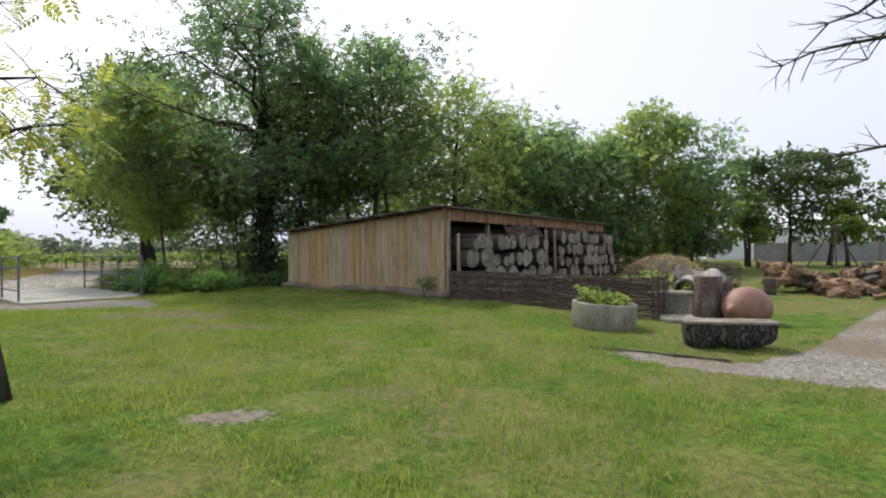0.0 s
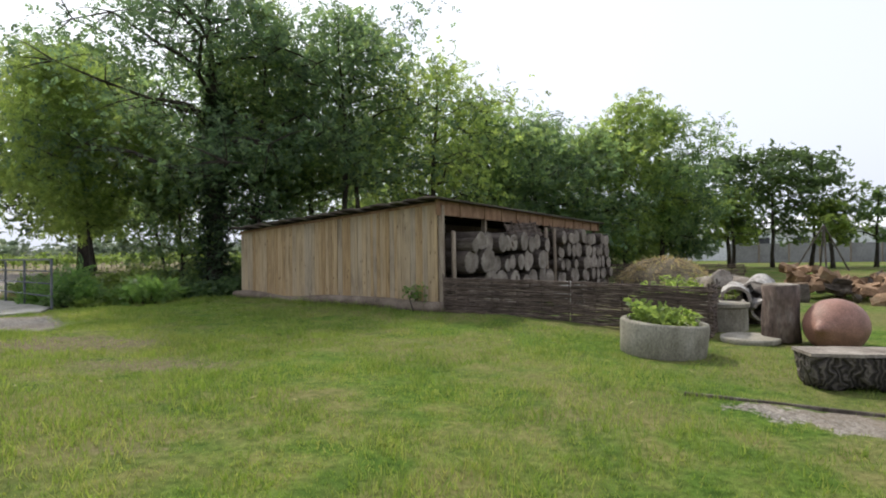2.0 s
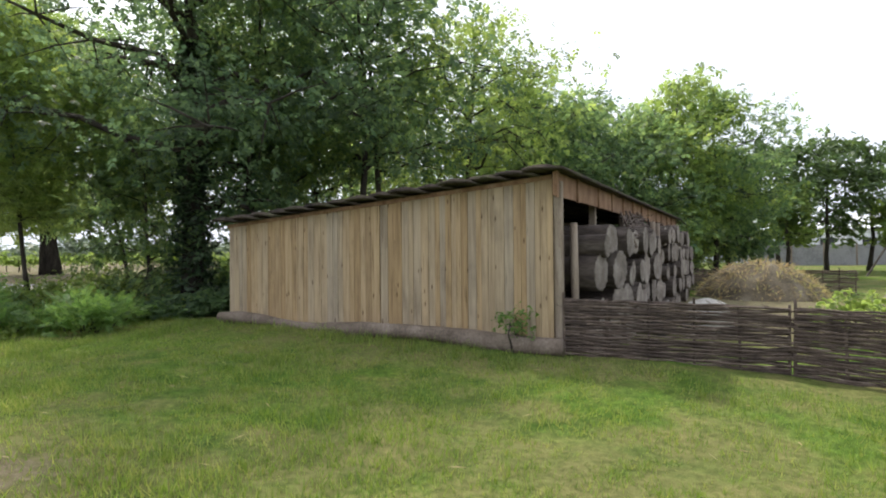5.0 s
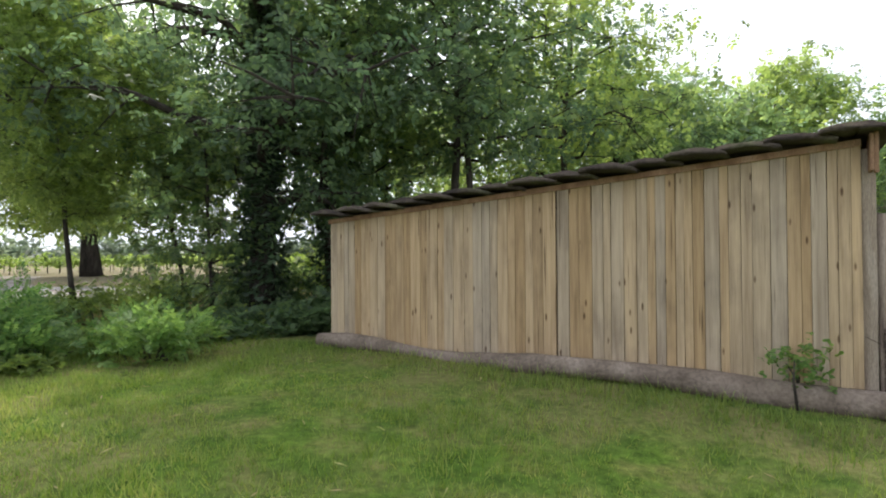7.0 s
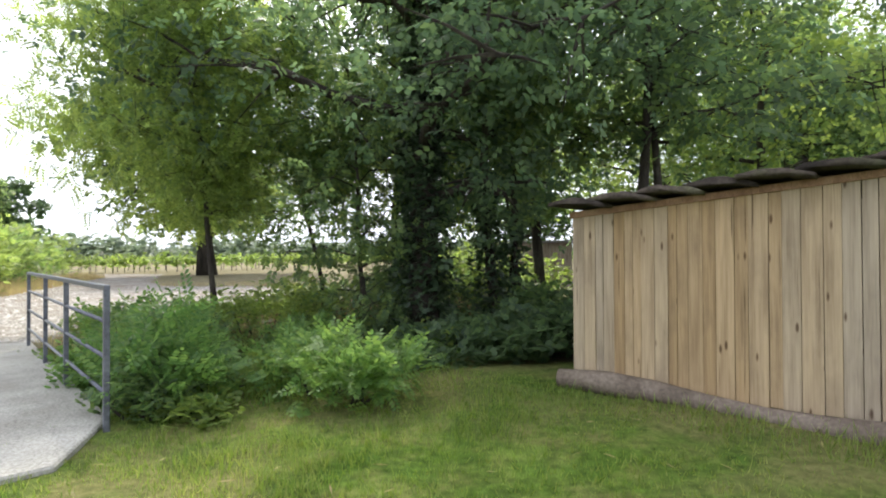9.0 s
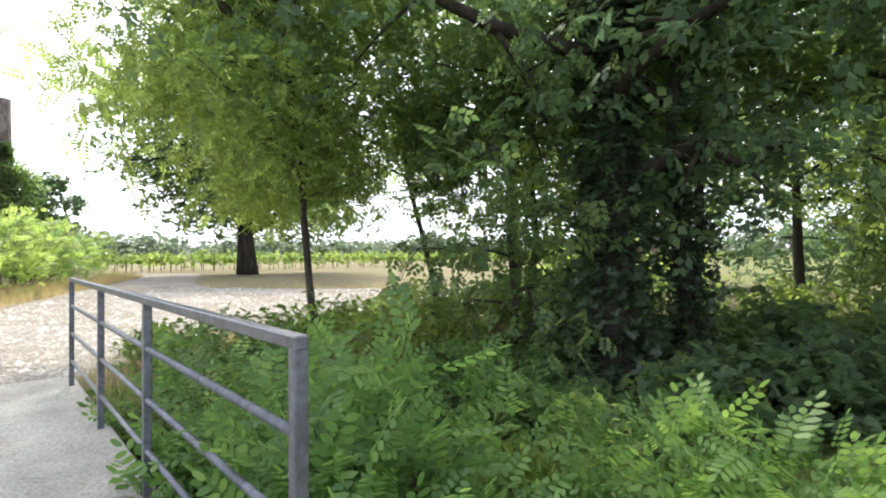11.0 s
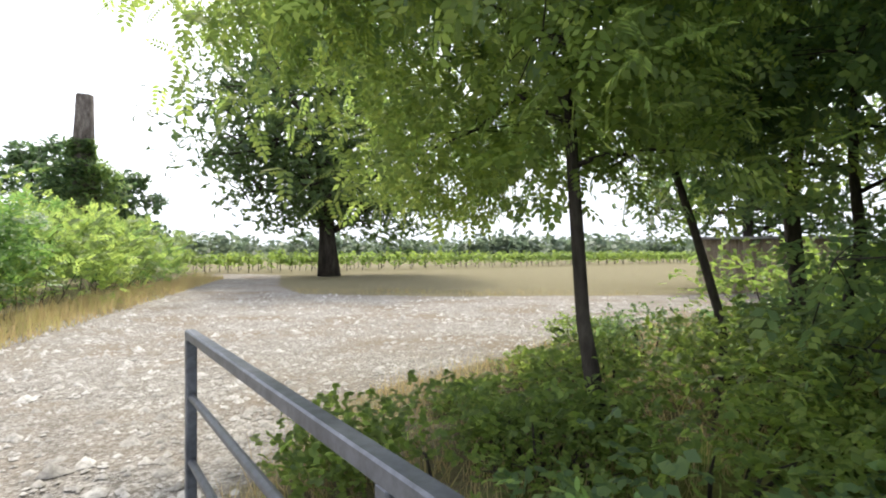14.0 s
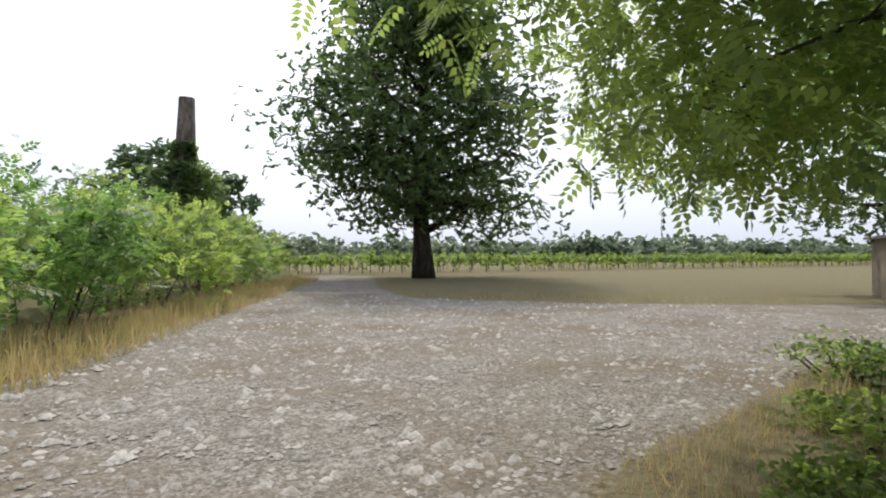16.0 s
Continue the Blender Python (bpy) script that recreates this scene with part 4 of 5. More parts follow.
# tall upright stump
post = thing("log_post", pose(5.2, 10.95, -0.29), "upright thick log section with reddish peeling bark", "stump")
V, F = tube([(0, 0, 0), (0, 0.01, 0.35), (0.01, 0, 0.62), (0, 0, 0.88)], [0.285, 0.262, 0.258, 0.262], 18, True, 0.035, q)
mesh_obj("bark", V, F, M_REDBARK, post, True)
V, F = lathe([(0.255, 0.872), (0.25, 0.89), (0.15, 0.905), (0.02, 0.91)], 18, 0.02, q)
mesh_obj("cut_top", V, F, M_CUT, post)

# clay jar lying on its side
jar = thing("clay_jar", pose(5.7, 10.45, 0.0, 0, 0, 28), "large pinkish terracotta jar lying on its side", "jar")
jar.scale = (0.9, 0.9, 0.9)
prof = [(0.0, -0.62), (0.045, -0.615), (0.07, -0.585), (0.075, -0.54), (0.15, -0.50), (0.28, -0.42), (0.39, -0.28), (0.445, -0.1), (0.45, 0.05), (0.42, 0.22), (0.35, 0.36), (0.26, 0.45), (0.21, 0.50), (0.24, 0.54), (0.2, 0.545), (0.17, 0.5)]
V, F = lathe(prof, 32)
V = [(v[2], v[0], v[1]) for v in V]
mesh_obj("body", V, F, M_TERRA, jar, True)

# carved trunk bench
bench = thing("trunk_bench", pose(4.12, 8.15, -0.33, 0, 0, -13), "gnarled halved tree trunk bench with flat grey top", "bench")
V, F = [], []
R, K = 22, 12
for j in range(R + 1):
    f = j / R
    x = -0.68 + 1.36 * f
    wid = 0.27 + 0.08 * math.sin(f * 3.1) + 0.05 * f
    for i in range(K + 1):
        w = math.pi * i / K
        bulge = 1 + 0.16 * math.sin(f * 23 + i * 1.7) * math.sin(i * 2.3 + f * 9) + q.uniform(-0.05, 0.05)
        cw, sw = math.cos(w), math.sin(w)
        yy = -math.copysign(abs(cw) ** 0.45, cw) * wid * bulge * (1 - 0.25 * sw)
        zz = 0.46 - sw ** 0.5 * 0.47 * min(1.02, bulge)
        V.append((x + (0.06 * sw if f < 0.5 else -0.42 * sw * sw) * max(0.0, abs(f - 0.5) - 0.2) / 0.3, yy, max(zz, -0.02)))
n0 = K + 1
for j in range(R):
    for i in range(K):
        F.append((j * n0 + i, (j + 1) * n0 + i, (j + 1) * n0 + i + 1, j * n0 + i + 1))
F.append(tuple(range(n0)))
F.append(tuple(reversed(range(R * n0, R * n0 + n0))))
V = [(v[0] * 0.9, v[1] * 0.72, v[2] * 0.78) for v in V]
mesh_obj("trunk", V, F, M_GNARL, bench, True)
top = bmesh.new()
vs = []
for j in range(25):
    f = j / 24
    vs.append(top.verts.new((-0.63 + 1.28 * f, -0.22 - 0.04 * math.sin(f * 3.1) + q.uniform(-0.012, 0.012), 0.365)))
for j in range(24, -1, -1):
    f = j / 24
    vs.append(top.verts.new((-0.63 + 1.28 * f, 0.22 + 0.04 * math.sin(f * 3.1) + q.uniform(-0.012, 0.012), 0.365)))
fc = top.faces.new(vs)
ex = bmesh.ops.extrude_face_region(top, geom=[fc])
bmesh.ops.translate(top, verts=[v for v in ex["geom"] if isinstance(v, bmesh.types.BMVert)], vec=(0, 0, 0.035))
bmesh.ops.recalc_face_normals(top, faces=top.faces[:])
part("seat", top, M_CUT, bench, "flat weathered grey top")

# round concrete lid and tub behind the fence end
lid = thing("stone_disc", pose(4.72, 11.0, -0.29, 1, -1, 0), "flat round concrete lid lying in the grass", "concrete disc")
V, F = lathe([(0.42, 0), (0.43, 0.05), (0.42, 0.075), (0.1, 0.085)], 28, 0.008, q)
mesh_obj("disc", V, F, M_MOSSCON, lid)
tub = thing("concrete_tub", pose(5.05, 12.3, -0.30), "low round concrete well ring with a lid", "well ring")
V, F = lathe([(0.42, 0), (0.42, 0.42), (0.45, 0.44), (0.45, 0.5), (0.1, 0.51)], 28, 0.006, q)
mesh_obj("ring", V, F, M_MOSSCON, tub)


def hollow_log(x, y, z, r, L, yaw, pitch, seed):
    """A rotted-out log shell: pale papery bark outside, a dark hollow inside, ragged ends."""
    qq = random.Random(seed)
    ob = thing("hollow_log", pose(x, y, z, 0, -pitch, yaw), "hollow pale-barked log shell lying on the log heap", "log", "hollow logs behind the fence")
    K, rows = 20, 5
    amp = [1 + qq.uniform(-0.07, 0.07) for _ in range(K)]
    rag = [qq.uniform(-0.06, 0.06) for _ in range(K)]
    for nm, f, mat in (("bark", 1.0, M_PALEBARK), ("hollow", 0.8, M_TRUNK)):
        V, F = [], []
        for j in range(rows):
            for i in range(K):
                w = 2 * math.pi * i / K
                t = j / (rows - 1)
                V.append((-L / 2 + L * t + rag[i] * (1 if j == 0 else -1 if j == rows - 1 else 0), math.cos(w) * r * amp[i] * f, math.sin(w) * r * amp[i] * f * 0.92))
        for j in range(rows - 1):
            for i in range(K):
                i2 = (i + 1) % K
                F.append((j * K + i, j * K + i2, (j + 1) * K + i2, (j + 1) * K + i))
        mesh_obj(nm, V, F, mat, ob, True)
    V, F = [], []
    for i in range(K):
        w = 2 * math.pi * i / K
        for f in (1.0, 0.8):
            V.append((-L / 2 + rag[i] - 0.002, math.cos(w) * r * amp[i] * f, math.sin(w) * r * amp[i] * f * 0.92))
    for i in range(K):
        i2 = (i + 1) % K
        F.append((2 * i, 2 * i + 1, 2 * i2 + 1, 2 * i2))
    mesh_obj("rim", V, F, M_CUT, ob)
    return ob


def rough_log(name, x, y, z, r, L, yaw, pitch, bark, cut, label, group, seed):
    qq = random.Random(seed)
    ob = thing(name, pose(x, y, z, 0, -pitch, yaw), label, "log", group)
    V, F = tube([(-L / 2, 0, 0), (-L / 6, 0.02, 0.01), (L / 6, -0.01, 0), (L / 2, 0, 0)], [r, r * 0.97, r, r * 0.95], 11, True, 0.09, qq)
    mesh_obj("bark", V, F, bark, ob, True)
    V, F = lathe([(r * 0.96, 0.0), (r * 0.9, 0.012), (0.02, 0.014)], 12, 0.05, qq)
    mesh_obj("cut_end", [(-L / 2 - v[2], v[1], v[0]) for v in V], F, cut, ob)
    return ob


hollow_log(5.65, 12.85, 0.24, 0.27, 0.8, 58, 4, 91)
hollow_log(6.25, 13.05, 0.38, 0.24, 0.9, 48, 8, 92)
hollow_log(6.05, 12.75, 0.02, 0.23, 0.7, 75, 0, 93)
rough_log("rubble_log", 5.75, 13.1, -0.16, 0.17, 1.0, 150, 0, M_LOGBARK, M_CUT, "dark log under the hollow shells", "logs behind the fence", 94)
rough_log("rubble_log", 6.35, 13.3, -0.08, 0.23, 1.0, 140, 0, M_LOGBARK, M_CUT, "dark log under the hollow shells", "logs behind the fence", 95)
for i, (x, y, z, r, L, yaw, pt) in enumerate(((6.1, 14.2, 0.42, 0.2, 1.1, 70, -12), (6.6, 13.6, 0.1, 0.24, 1.3, 40, 4), (7.1, 14.6, 0.28, 0.19, 1.0, 110, 10), (7.6, 15.3, 0.0, 0.22, 1.2, 60, 0), (6.9, 15.6, 0.25, 0.25, 1.1, 100, -6))):
    rough_log("rubble_log", x, y, tz(x, y) + max(r, z + 0.28 if z else r), r, L, yaw, pt, M_LOGBARK if i % 2 else M_CUT, M_CUT, "pale peeling log on the heap behind the fence", "logs behind the fence", 70 + i)
rough_log("dark_log", 2.75, 16.5, tz(2.75, 16.5) + 0.27, 0.27, 0.9, 60, 0, M_BLACK, M_BLACK, "dark rotten log lying inside the fence", "logs behind the fence", 81)
qq = random.Random(83)
V, F = lathe([(0.05, 0.0), (0.32, 0.03), (0.42, 0.2), (0.40, 0.42), (0.28, 0.6), (0.05, 0.68)], 14, 0.1, qq)
boulder = thing("pale_boulder", pose(3.45, 16.3, tz(3.45, 16.3) - 0.04, 0, 0, 30), "pale chalky boulder lying inside the wattle fence", "boulder")
mesh_obj("rock", V, F, M_CONCRETE, boulder)
shrub("weeds", 6.4, 15.6, 1.3, 1.0, 0.75, 700, 71, L_LIGHT, 0.16, "broad", "tangled weeds growing over the log heap", "weeds")
st = rough_log("small_stump", 9.7, 16.4, tz(9.7, 16.4) + 0.23, 0.17, 0.5, 0, -90, M_BARK, M_CUTFRESH, "short dark upright stump with pale cut top", "", 77)

# mound of hay behind the fence
V, F = [], []
K, RR = 30, 10
for j in range(RR + 1):
    for i in range(K):
        w = 2 * math.pi * i / K
        t = j / RR
        rr = t * (1.75 + 0.12 * math.sin(3 * w + 1) + 0.08 * math.sin(7 * w))
        zz = 1.05 * (1 - t ** 2.6) * (1 + 0.08 * math.sin(4 * w + t * 5)) + q.uniform(-0.03, 0.03)
        V.append((math.cos(w) * rr * 1.05, math.sin(w) * rr, zz - 0.05))
for j in range(RR):
    for i in range(K):
        i2 = (i + 1) % K
        F.append((j * K + i, (j + 1) * K + i, (j + 1) * K + i2, j * K + i2))
mound = thing("hay_mound", pose(9.2, 23.0, tz(9.2, 23.0) - 0.03), "rounded heap of old grey-brown hay", "hay heap")
mesh_obj("hay", V, F, M_HAY, mound, True)
rnd = np.random.default_rng(12)
w, t = rnd.random(2600) * 6.283, np.sqrt(rnd.random(2600))
P = np.stack([np.cos(w) * t * 1.8, np.sin(w) * t * 1.72, 1.03 * (1 - t ** 2.6)], 1)
straw = foliage("straw_cover", P, np.stack([np.cos(w), np.sin(w), rnd.normal(-0.1, 0.4, 2600)], 1) + rnd.normal(0, 0.6, (2600, 3)), 0.22, "blade", L_DRY, mound, rnd)
tagged(straw, kind="stuff")

# split wood heap
def split_log(seed):
    qq = random.Random(seed)
    ob = thing("split_log", pose(0, 0, 0), "roughly split piece of orange-brown firewood", "firewood", "heap of split firewood")
    L, r = qq.uniform(0.35, 0.7), qq.uniform(0.09, 0.17)
    V, F = [], []
    prof = [(-r, -r * 0.4), (0, -r * 0.7), (r, -r * 0.3), (r * 0.55, r * 0.5), (-r * 0.3, r * 0.62)]
    for j in range(4):
        for (yy, zz) in prof:
            V.append((-L / 2 + L * j / 3 + qq.uniform(-0.03, 0.03), yy + qq.uniform(-0.03, 0.03), zz + qq.uniform(-0.03, 0.03)))
    for j in range(3):
        for i in range(5):
            F.append((j * 5 + i, j * 5 + (i + 1) % 5, (j + 1) * 5 + (i + 1) % 5, (j + 1) * 5 + i))
    F += [(4, 3, 2, 1, 0), (15, 16, 17, 18, 19)]
    mesh_obj("wood", V, F, M_CUTFRESH if seed % 3 else M_LOGBARK, ob)
    return ob


sp = [split_log(200 + i) for i in range(7)]
first = set()
for i in range(200):
    f = q.random()
    ly, lx = q.gauss(0, 0.75), q.uniform(-2.6, 3.0)
    hh = max(0.05, 0.95 * (1 - (ly / 1.6) ** 2) * (0.75 + 0.25 * math.sin(lx * 1.7)))
    x, y = 12.8 + lx, 16.9 + ly - 0.1 * lx
    m = pose(x, y, tz(x, y) + 0.1 + hh * q.random() ** 0.7 * 0.85, q.uniform(0, 360), q.uniform(-30, 30), q.uniform(0, 360))
    k = i % 7
    if k in first:
        copy_thing(sp[k], m)
    else:
        first.add(k)
        sp[k].matrix_basis = m

# kerb boards along the path and white stones by the fence
kerb = part("path_edging", slab_between(Vector((2.02, 7.95, -0.275)), Vector((3.6, 7.08, -0.33)), 0.035, 0.06), M_BARK, None)
tagged(kerb, "weathered wooden board edging the gravel path", "edging")


# ---- bridge ----
SLAB_W = 2.9
ang = math.degrees(math.atan2(RAIL_DIR.y, RAIL_DIR.x))
LS = (RAIL_B - RAIL_A).length
slab = thing("bridge_slab", pose(RAIL_A.x, RAIL_A.y, 0, 0, 0, ang), "pale worn concrete slab bridging the ditch", "bridge")
bm = bmesh.new()
outline = [(-0.72, 0.42), (-0.9, SLAB_W), (LS + 0.45, SLAB_W + 0.1), (LS + 0.52, 0.05), (LS + 0.45, -0.08), (0.3, -0.08)]
vs = [bm.verts.new((x, y, 0.05)) for x, y in outline]
fc = bm.faces.new(vs)
ex = bmesh.ops.extrude_face_region(bm, geom=[fc])
bmesh.ops.translate(bm, verts=[v for v in ex["geom"] if isinstance(v, bmesh.types.BMVert)], vec=(0, 0, -0.28))
bmesh.ops.recalc_face_normals(bm, faces=bm.faces[:])
bmesh.ops.bevel(bm, geom=[e for e in bm.edges], offset=0.015, segments=1, affect="EDGES")
part("deck", bm, M_CONCRETE, slab)


def railing(name, p0, p1, posts, label):
    p0, p1 = Vector(p0), Vector(p1)
    L = (p1 - p0).length
    ob = thing(name, pose(p0.x, p0.y, 0.0, 0, 0, math.degrees(math.atan2((p1 - p0).y, (p1 - p0).x))), label, "railing")
    part("handrail", box_bm(L + 0.05, 0.044, 0.042, (L / 2, 0, 1.125), 0.005), M_STEEL, ob)
    for f in posts:
        x = L * f
        part("post", box_bm(0.045, 0.045, 1.16, (x, 0, 0.53), 0.005), M_STEEL, ob)
    for z in (0.86, 0.58, 0.30):
        V, F = tube([(0.0, 0, z), (L, 0, z)], [0.017, 0.017], 8)
        mesh_obj("mid_rail", V, F, M_STEEL, ob, True)
    return ob


railing("railing", RAIL_A, RAIL_B, (0.0, 0.36, 0.655, 1.0), "grey galvanised steel railing along the slab bridge")
off = Vector((-RAIL_DIR.y, RAIL_DIR.x)) * 2.85
railing("railing", RAIL_A + off - RAIL_DIR * 0.2, RAIL_B + off, (0.0, 0.36, 0.655, 1.0), "grey galvanised steel railing along the slab bridge")


# ---- trees and shrubs ----
RB = "tall robinia with dark trunk and feathery green leaves"
IV = "large tree with thick trunk wrapped in dark ivy"
tree("ivy_tree", -6.65, 21.2, 13.5, 0.30, 5.2, 0.26, 7000, 21, L_DARK, 0.26, "tuft", (0.0, 0.0), IV, 22, ivy=3800, ivy_to=7.5, clump=0.75, bias=(-0.15, 0.0))
tree("robinia", -5.65, 22.6, 12.0, 0.12, 3.2, 0.42, 2600, 22, L_ROBINIA, 0.27, "tuft", (0.01, 0), RB, 12, ivy=900, ivy_to=4)
tree("robinia", -5.25, 23.3, 11.0, 0.10, 3.0, 0.42, 2400, 23, L_ROBINIA, 0.27, "tuft", (-0.02, 0.01), RB, 12, ivy=500, ivy_to=3)
tree("robinia", -4.8, 24.7, 8.0, 0.06, 2.2, 0.45, 1400, 24, L_ROBINIA, 0.27, "tuft", (-0.06, 0.0), RB, 9)
tree("robinia", -10.58, 21.48, 9.0, 0.060, 3.3, 0.26, 8800, 25, L_LIGHT, 0.30, "pinnate", (-0.12, 0.0), "young robinia with slender brown trunk and drooping leaves", 26, droop=0.34, bias=(-0.42, 0.40), clump=0.95, floor=1.95, heavy=3.0)
tree("robinia", -7.9, 21.9, 6.5, 0.06, 2.2, 0.14, 1450, 28, L_ROBINIA, 0.23, "sparse", (0.0, 0.0), RB, 16, droop=0.4, clump=0.9)
tree("robinia", -9.2, 23.7, 8.0, 0.055, 3.2, 0.34, 3600, 26, L_ROBINIA, 0.26, "sparse", (-0.17, 0.05), "slender leaning robinia with dark leaves", 15, droop=0.4, bias=(-0.5, 0.2), floor=2.0, heavy=2.0)
tree("robinia", -7.7, 24.8, 7.5, 0.08, 2.6, 0.3, 1300, 27, L_LIGHT, 0.25, "sparse", (0.02, -0.03), RB, 14, droop=0.45)
spots = [(-2.6, 22.6, 12.0, 0.13, 3.1), (-2.2, 23.0, 12.2, 0.11, 2.8), (0.6, 25.2, 12.0, 0.15, 3.3), (3.4, 28.2, 11.4, 0.15, 3.3), (6.2, 30.2, 10.8, 0.15, 3.2), (9.2, 31.4, 10.4, 0.15, 3.1),
         (11.6, 32.2, 11.6, 0.15, 3.4), (13.8, 32.6, 11.2, 0.14, 3.2), (15.6, 34.2, 8.0, 0.13, 2.2), (-4.2, 26.5, 12.6, 0.16, 3.4), (-0.8, 29.5, 12.0, 0.15, 3.6), (-8.0, 25.6, 11.0, 0.12, 3.0), (3.0, 33.5, 11.0, 0.15, 3.5), (8.0, 36.0, 11.0, 0.15, 3.6)]
for i, (x, y, h, r, c) in enumerate(spots):
    tree("robinia", x, y, h * (0.82 if 0 < x < 9.5 else 0.9), r, c * 1.3, 0.14 if x > 2 else 0.36, 4000 if x > 2 else 2700, 300 + i, (L_DARK, L_ROBINIA, L_LIGHT, L_ROBINIA)[i % 4],
         0.35 if x > 2 else 0.29, "tuft", (0, 0), "tall leafy tree in the dense grove behind the shed", 17, clump=0.9, group="grove behind the shed")
# lone trees beyond the ditch
tree("oak", -26.2, 50.2, 19.5, 0.6, 9.2, 0.15, 13500, 41, L_OAK, 0.54, "broad", (0, 0), "big spreading oak standing alone on the dry meadow", 40, clump=0.85, flat=1.4)
tree("oak", -4.2, 41.5, 11.0, 0.25, 6.0, 0.22, 6500, 42, L_OAK, 0.34, "broad", (0, 0), "dark broad tree at the edge of the gravel", 16, droop=0.4)
# distant trees by the white building
for i, (x, y, h, c, lf, n) in enumerate(((20.8, 37.5, 8.2, 3.3, L_OAK, 1700), (23.4, 37.0, 8.8, 3.5, L_OAK, 1700), (25.9, 36.8, 8.3, 3.4, L_OAK, 1700), (19.8, 35.5, 5.6, 1.9, L_LIGHT, 900), (25.1, 34.0, 4.7, 1.7, L_LIGHT, 600), (28.8, 35.0, 5.6, 1.9, L_ROBINIA, 500), (17.8, 41.0, 4.6, 1.6, L_LIGHT, 600))):
    tree("park_tree", x, y, h, 0.13, c, 0.3, n, 60 + i, lf, 0.40, "broad", (0.01, 0), "mid-sized tree on the far lawn", 12, group="trees on the far lawn", floor=1.6)
# small tree at the lawn's edge with yellowing leaves, and a bare one across the path
tree("young_tree", -3.95, 4.8, 4.6, 0.085, 1.7, 0.5, 300, 51, L_YELLOW, 0.24, "compound", (-0.10, 0.0), "small leaning tree with sparse yellow-green leaves", 8, clump=0.8)


def bare_tree(x, y, h, seed):
    qq = random.Random(seed)
    ob = thing("bare_tree", pose(x, y, tz(x, y) - 0.05), "leafless tree with crooked dark twigs", "tree")
    V, F = tube([(0, 0, 0), (0.05, 0.05, h * 0.35), (-0.05, 0.1, h * 0.7), (0, 0, h)], [0.16, 0.13, 0.09, 0.03], 9, True, 0.05, qq)
    mesh_obj("trunk", V, F, M_TRUNK, ob, True)
    for i in range(9):
        a = math.pi + qq.uniform(-1.3, 1.3)
        z = h * qq.uniform(0.5, 0.92)
        L = qq.uniform(1.6, 3.0)
        pts = [Vector((0, 0, z))]
        for k in range(6):
            pts.append(pts[-1] + Vector((math.cos(a) * L / 6, math.sin(a) * L / 6, qq.uniform(-0.16, 0.12) - 0.03 * k)) + Vector([qq.uniform(-0.1, 0.1) for _ in range(3)]))
        V, F = tube(pts, [0.045 * (1 - k / 7.5) for k in range(7)], 6)
        br = mesh_obj("branch", V, F, M_TRUNK, ob, True)
        tw = []
        for k in range(1, 7):
            for _ in range(3):
                d = Vector((math.cos(a) * 0.6 + qq.uniform(-0.7, 0.7), math.sin(a) * 0.6 + qq.uniform(-0.7, 0.7), qq.uniform(-0.5, 0.5))).normalized()
                l2 = qq.uniform(0.25, 0.7)
                m2 = pts[k] + d * l2 * 0.5 + Vector([qq.uniform(-0.06, 0.06) for _ in range(3)])
                e = pts[k] + d * l2
                tw.append(tube([pts[k], m2, e], [0.012, 0.008, 0.003], 4, False))
                e2 = m2 + (d + Vector([qq.uniform(-0.8, 0.8) for _ in range(3)])).normalized() * l2 * 0.5
                tw.append(tube([m2, e2], [0.006, 0.002], 4, False))
        V, F = join(tw)
        tagged(mesh_obj("branchwork", V, F, M_TRUNK, br), kind="stuff")
    return ob


bare_tree(7.2, 6.8, 5.9, 5)

# ditch shrubs, sprouts by the rail
DS = "dense green undergrowth shrub on the ditch bank"
for i, (p, qd, rx, ry, h, n, lf, kd, sz) in enumerate((
        (2.4, 0.9, 0.8, 0.7, 1.5, 650, L_ROBINIA, "compound", 0.24), (3.8, 1.1, 1.0, 0.9, 1.25, 900, L_ROBINIA, "broad", 0.11), (1.2, 3.4, 0.8, 0.6, 0.5, 500, L_ROBINIA, "broad", 0.12),
        (3.4, 2.9, 1.1, 0.9, 1.2, 800, L_ROBINIA, "broad", 0.12), (5.3, 1.6, 1.1, 0.9, 0.6, 900, L_LIGHT, "broad", 0.10), (4.9, 3.2, 1.3, 1.1, 0.95, 1000, L_LIGHT, "broad", 0.11), (3.0, 4.4, 1.3, 1.2, 1.6, 900, L_DARK, "broad", 0.13),
        (5.2, 5.2, 1.3, 1.2, 1.0, 800, L_LIGHT, "broad", 0.12), (3.1, 6.6, 1.4, 1.2, 1.7, 800, L_DARK, "broad", 0.2), (5.6, 7.6, 1.4, 1.2, 1.2, 800, L_ROBINIA, "broad", 0.18), (3.4, 9.2, 1.5, 1.4, 1.5, 800, L_ROBINIA, "broad", 0.2),
        (6.0, 10.5, 1.5, 1.4, 1.2, 700, L_ROBINIA, "broad", 0.2), (2.2, 0.35, 0.5, 0.35, 1.35, 300, L_SPROUT, "compound", 0.3))):
    c = RAIL_A + RAIL_DIR * p + RAIL_N * qd
    shrub("ditch_shrub", c.x, c.y, rx, ry, h, int(n * 1.5), 500 + i, lf, sz, kd, DS, group="undergrowth along the ditch")
SR = "fresh green robinia suckers with feathery leaves"
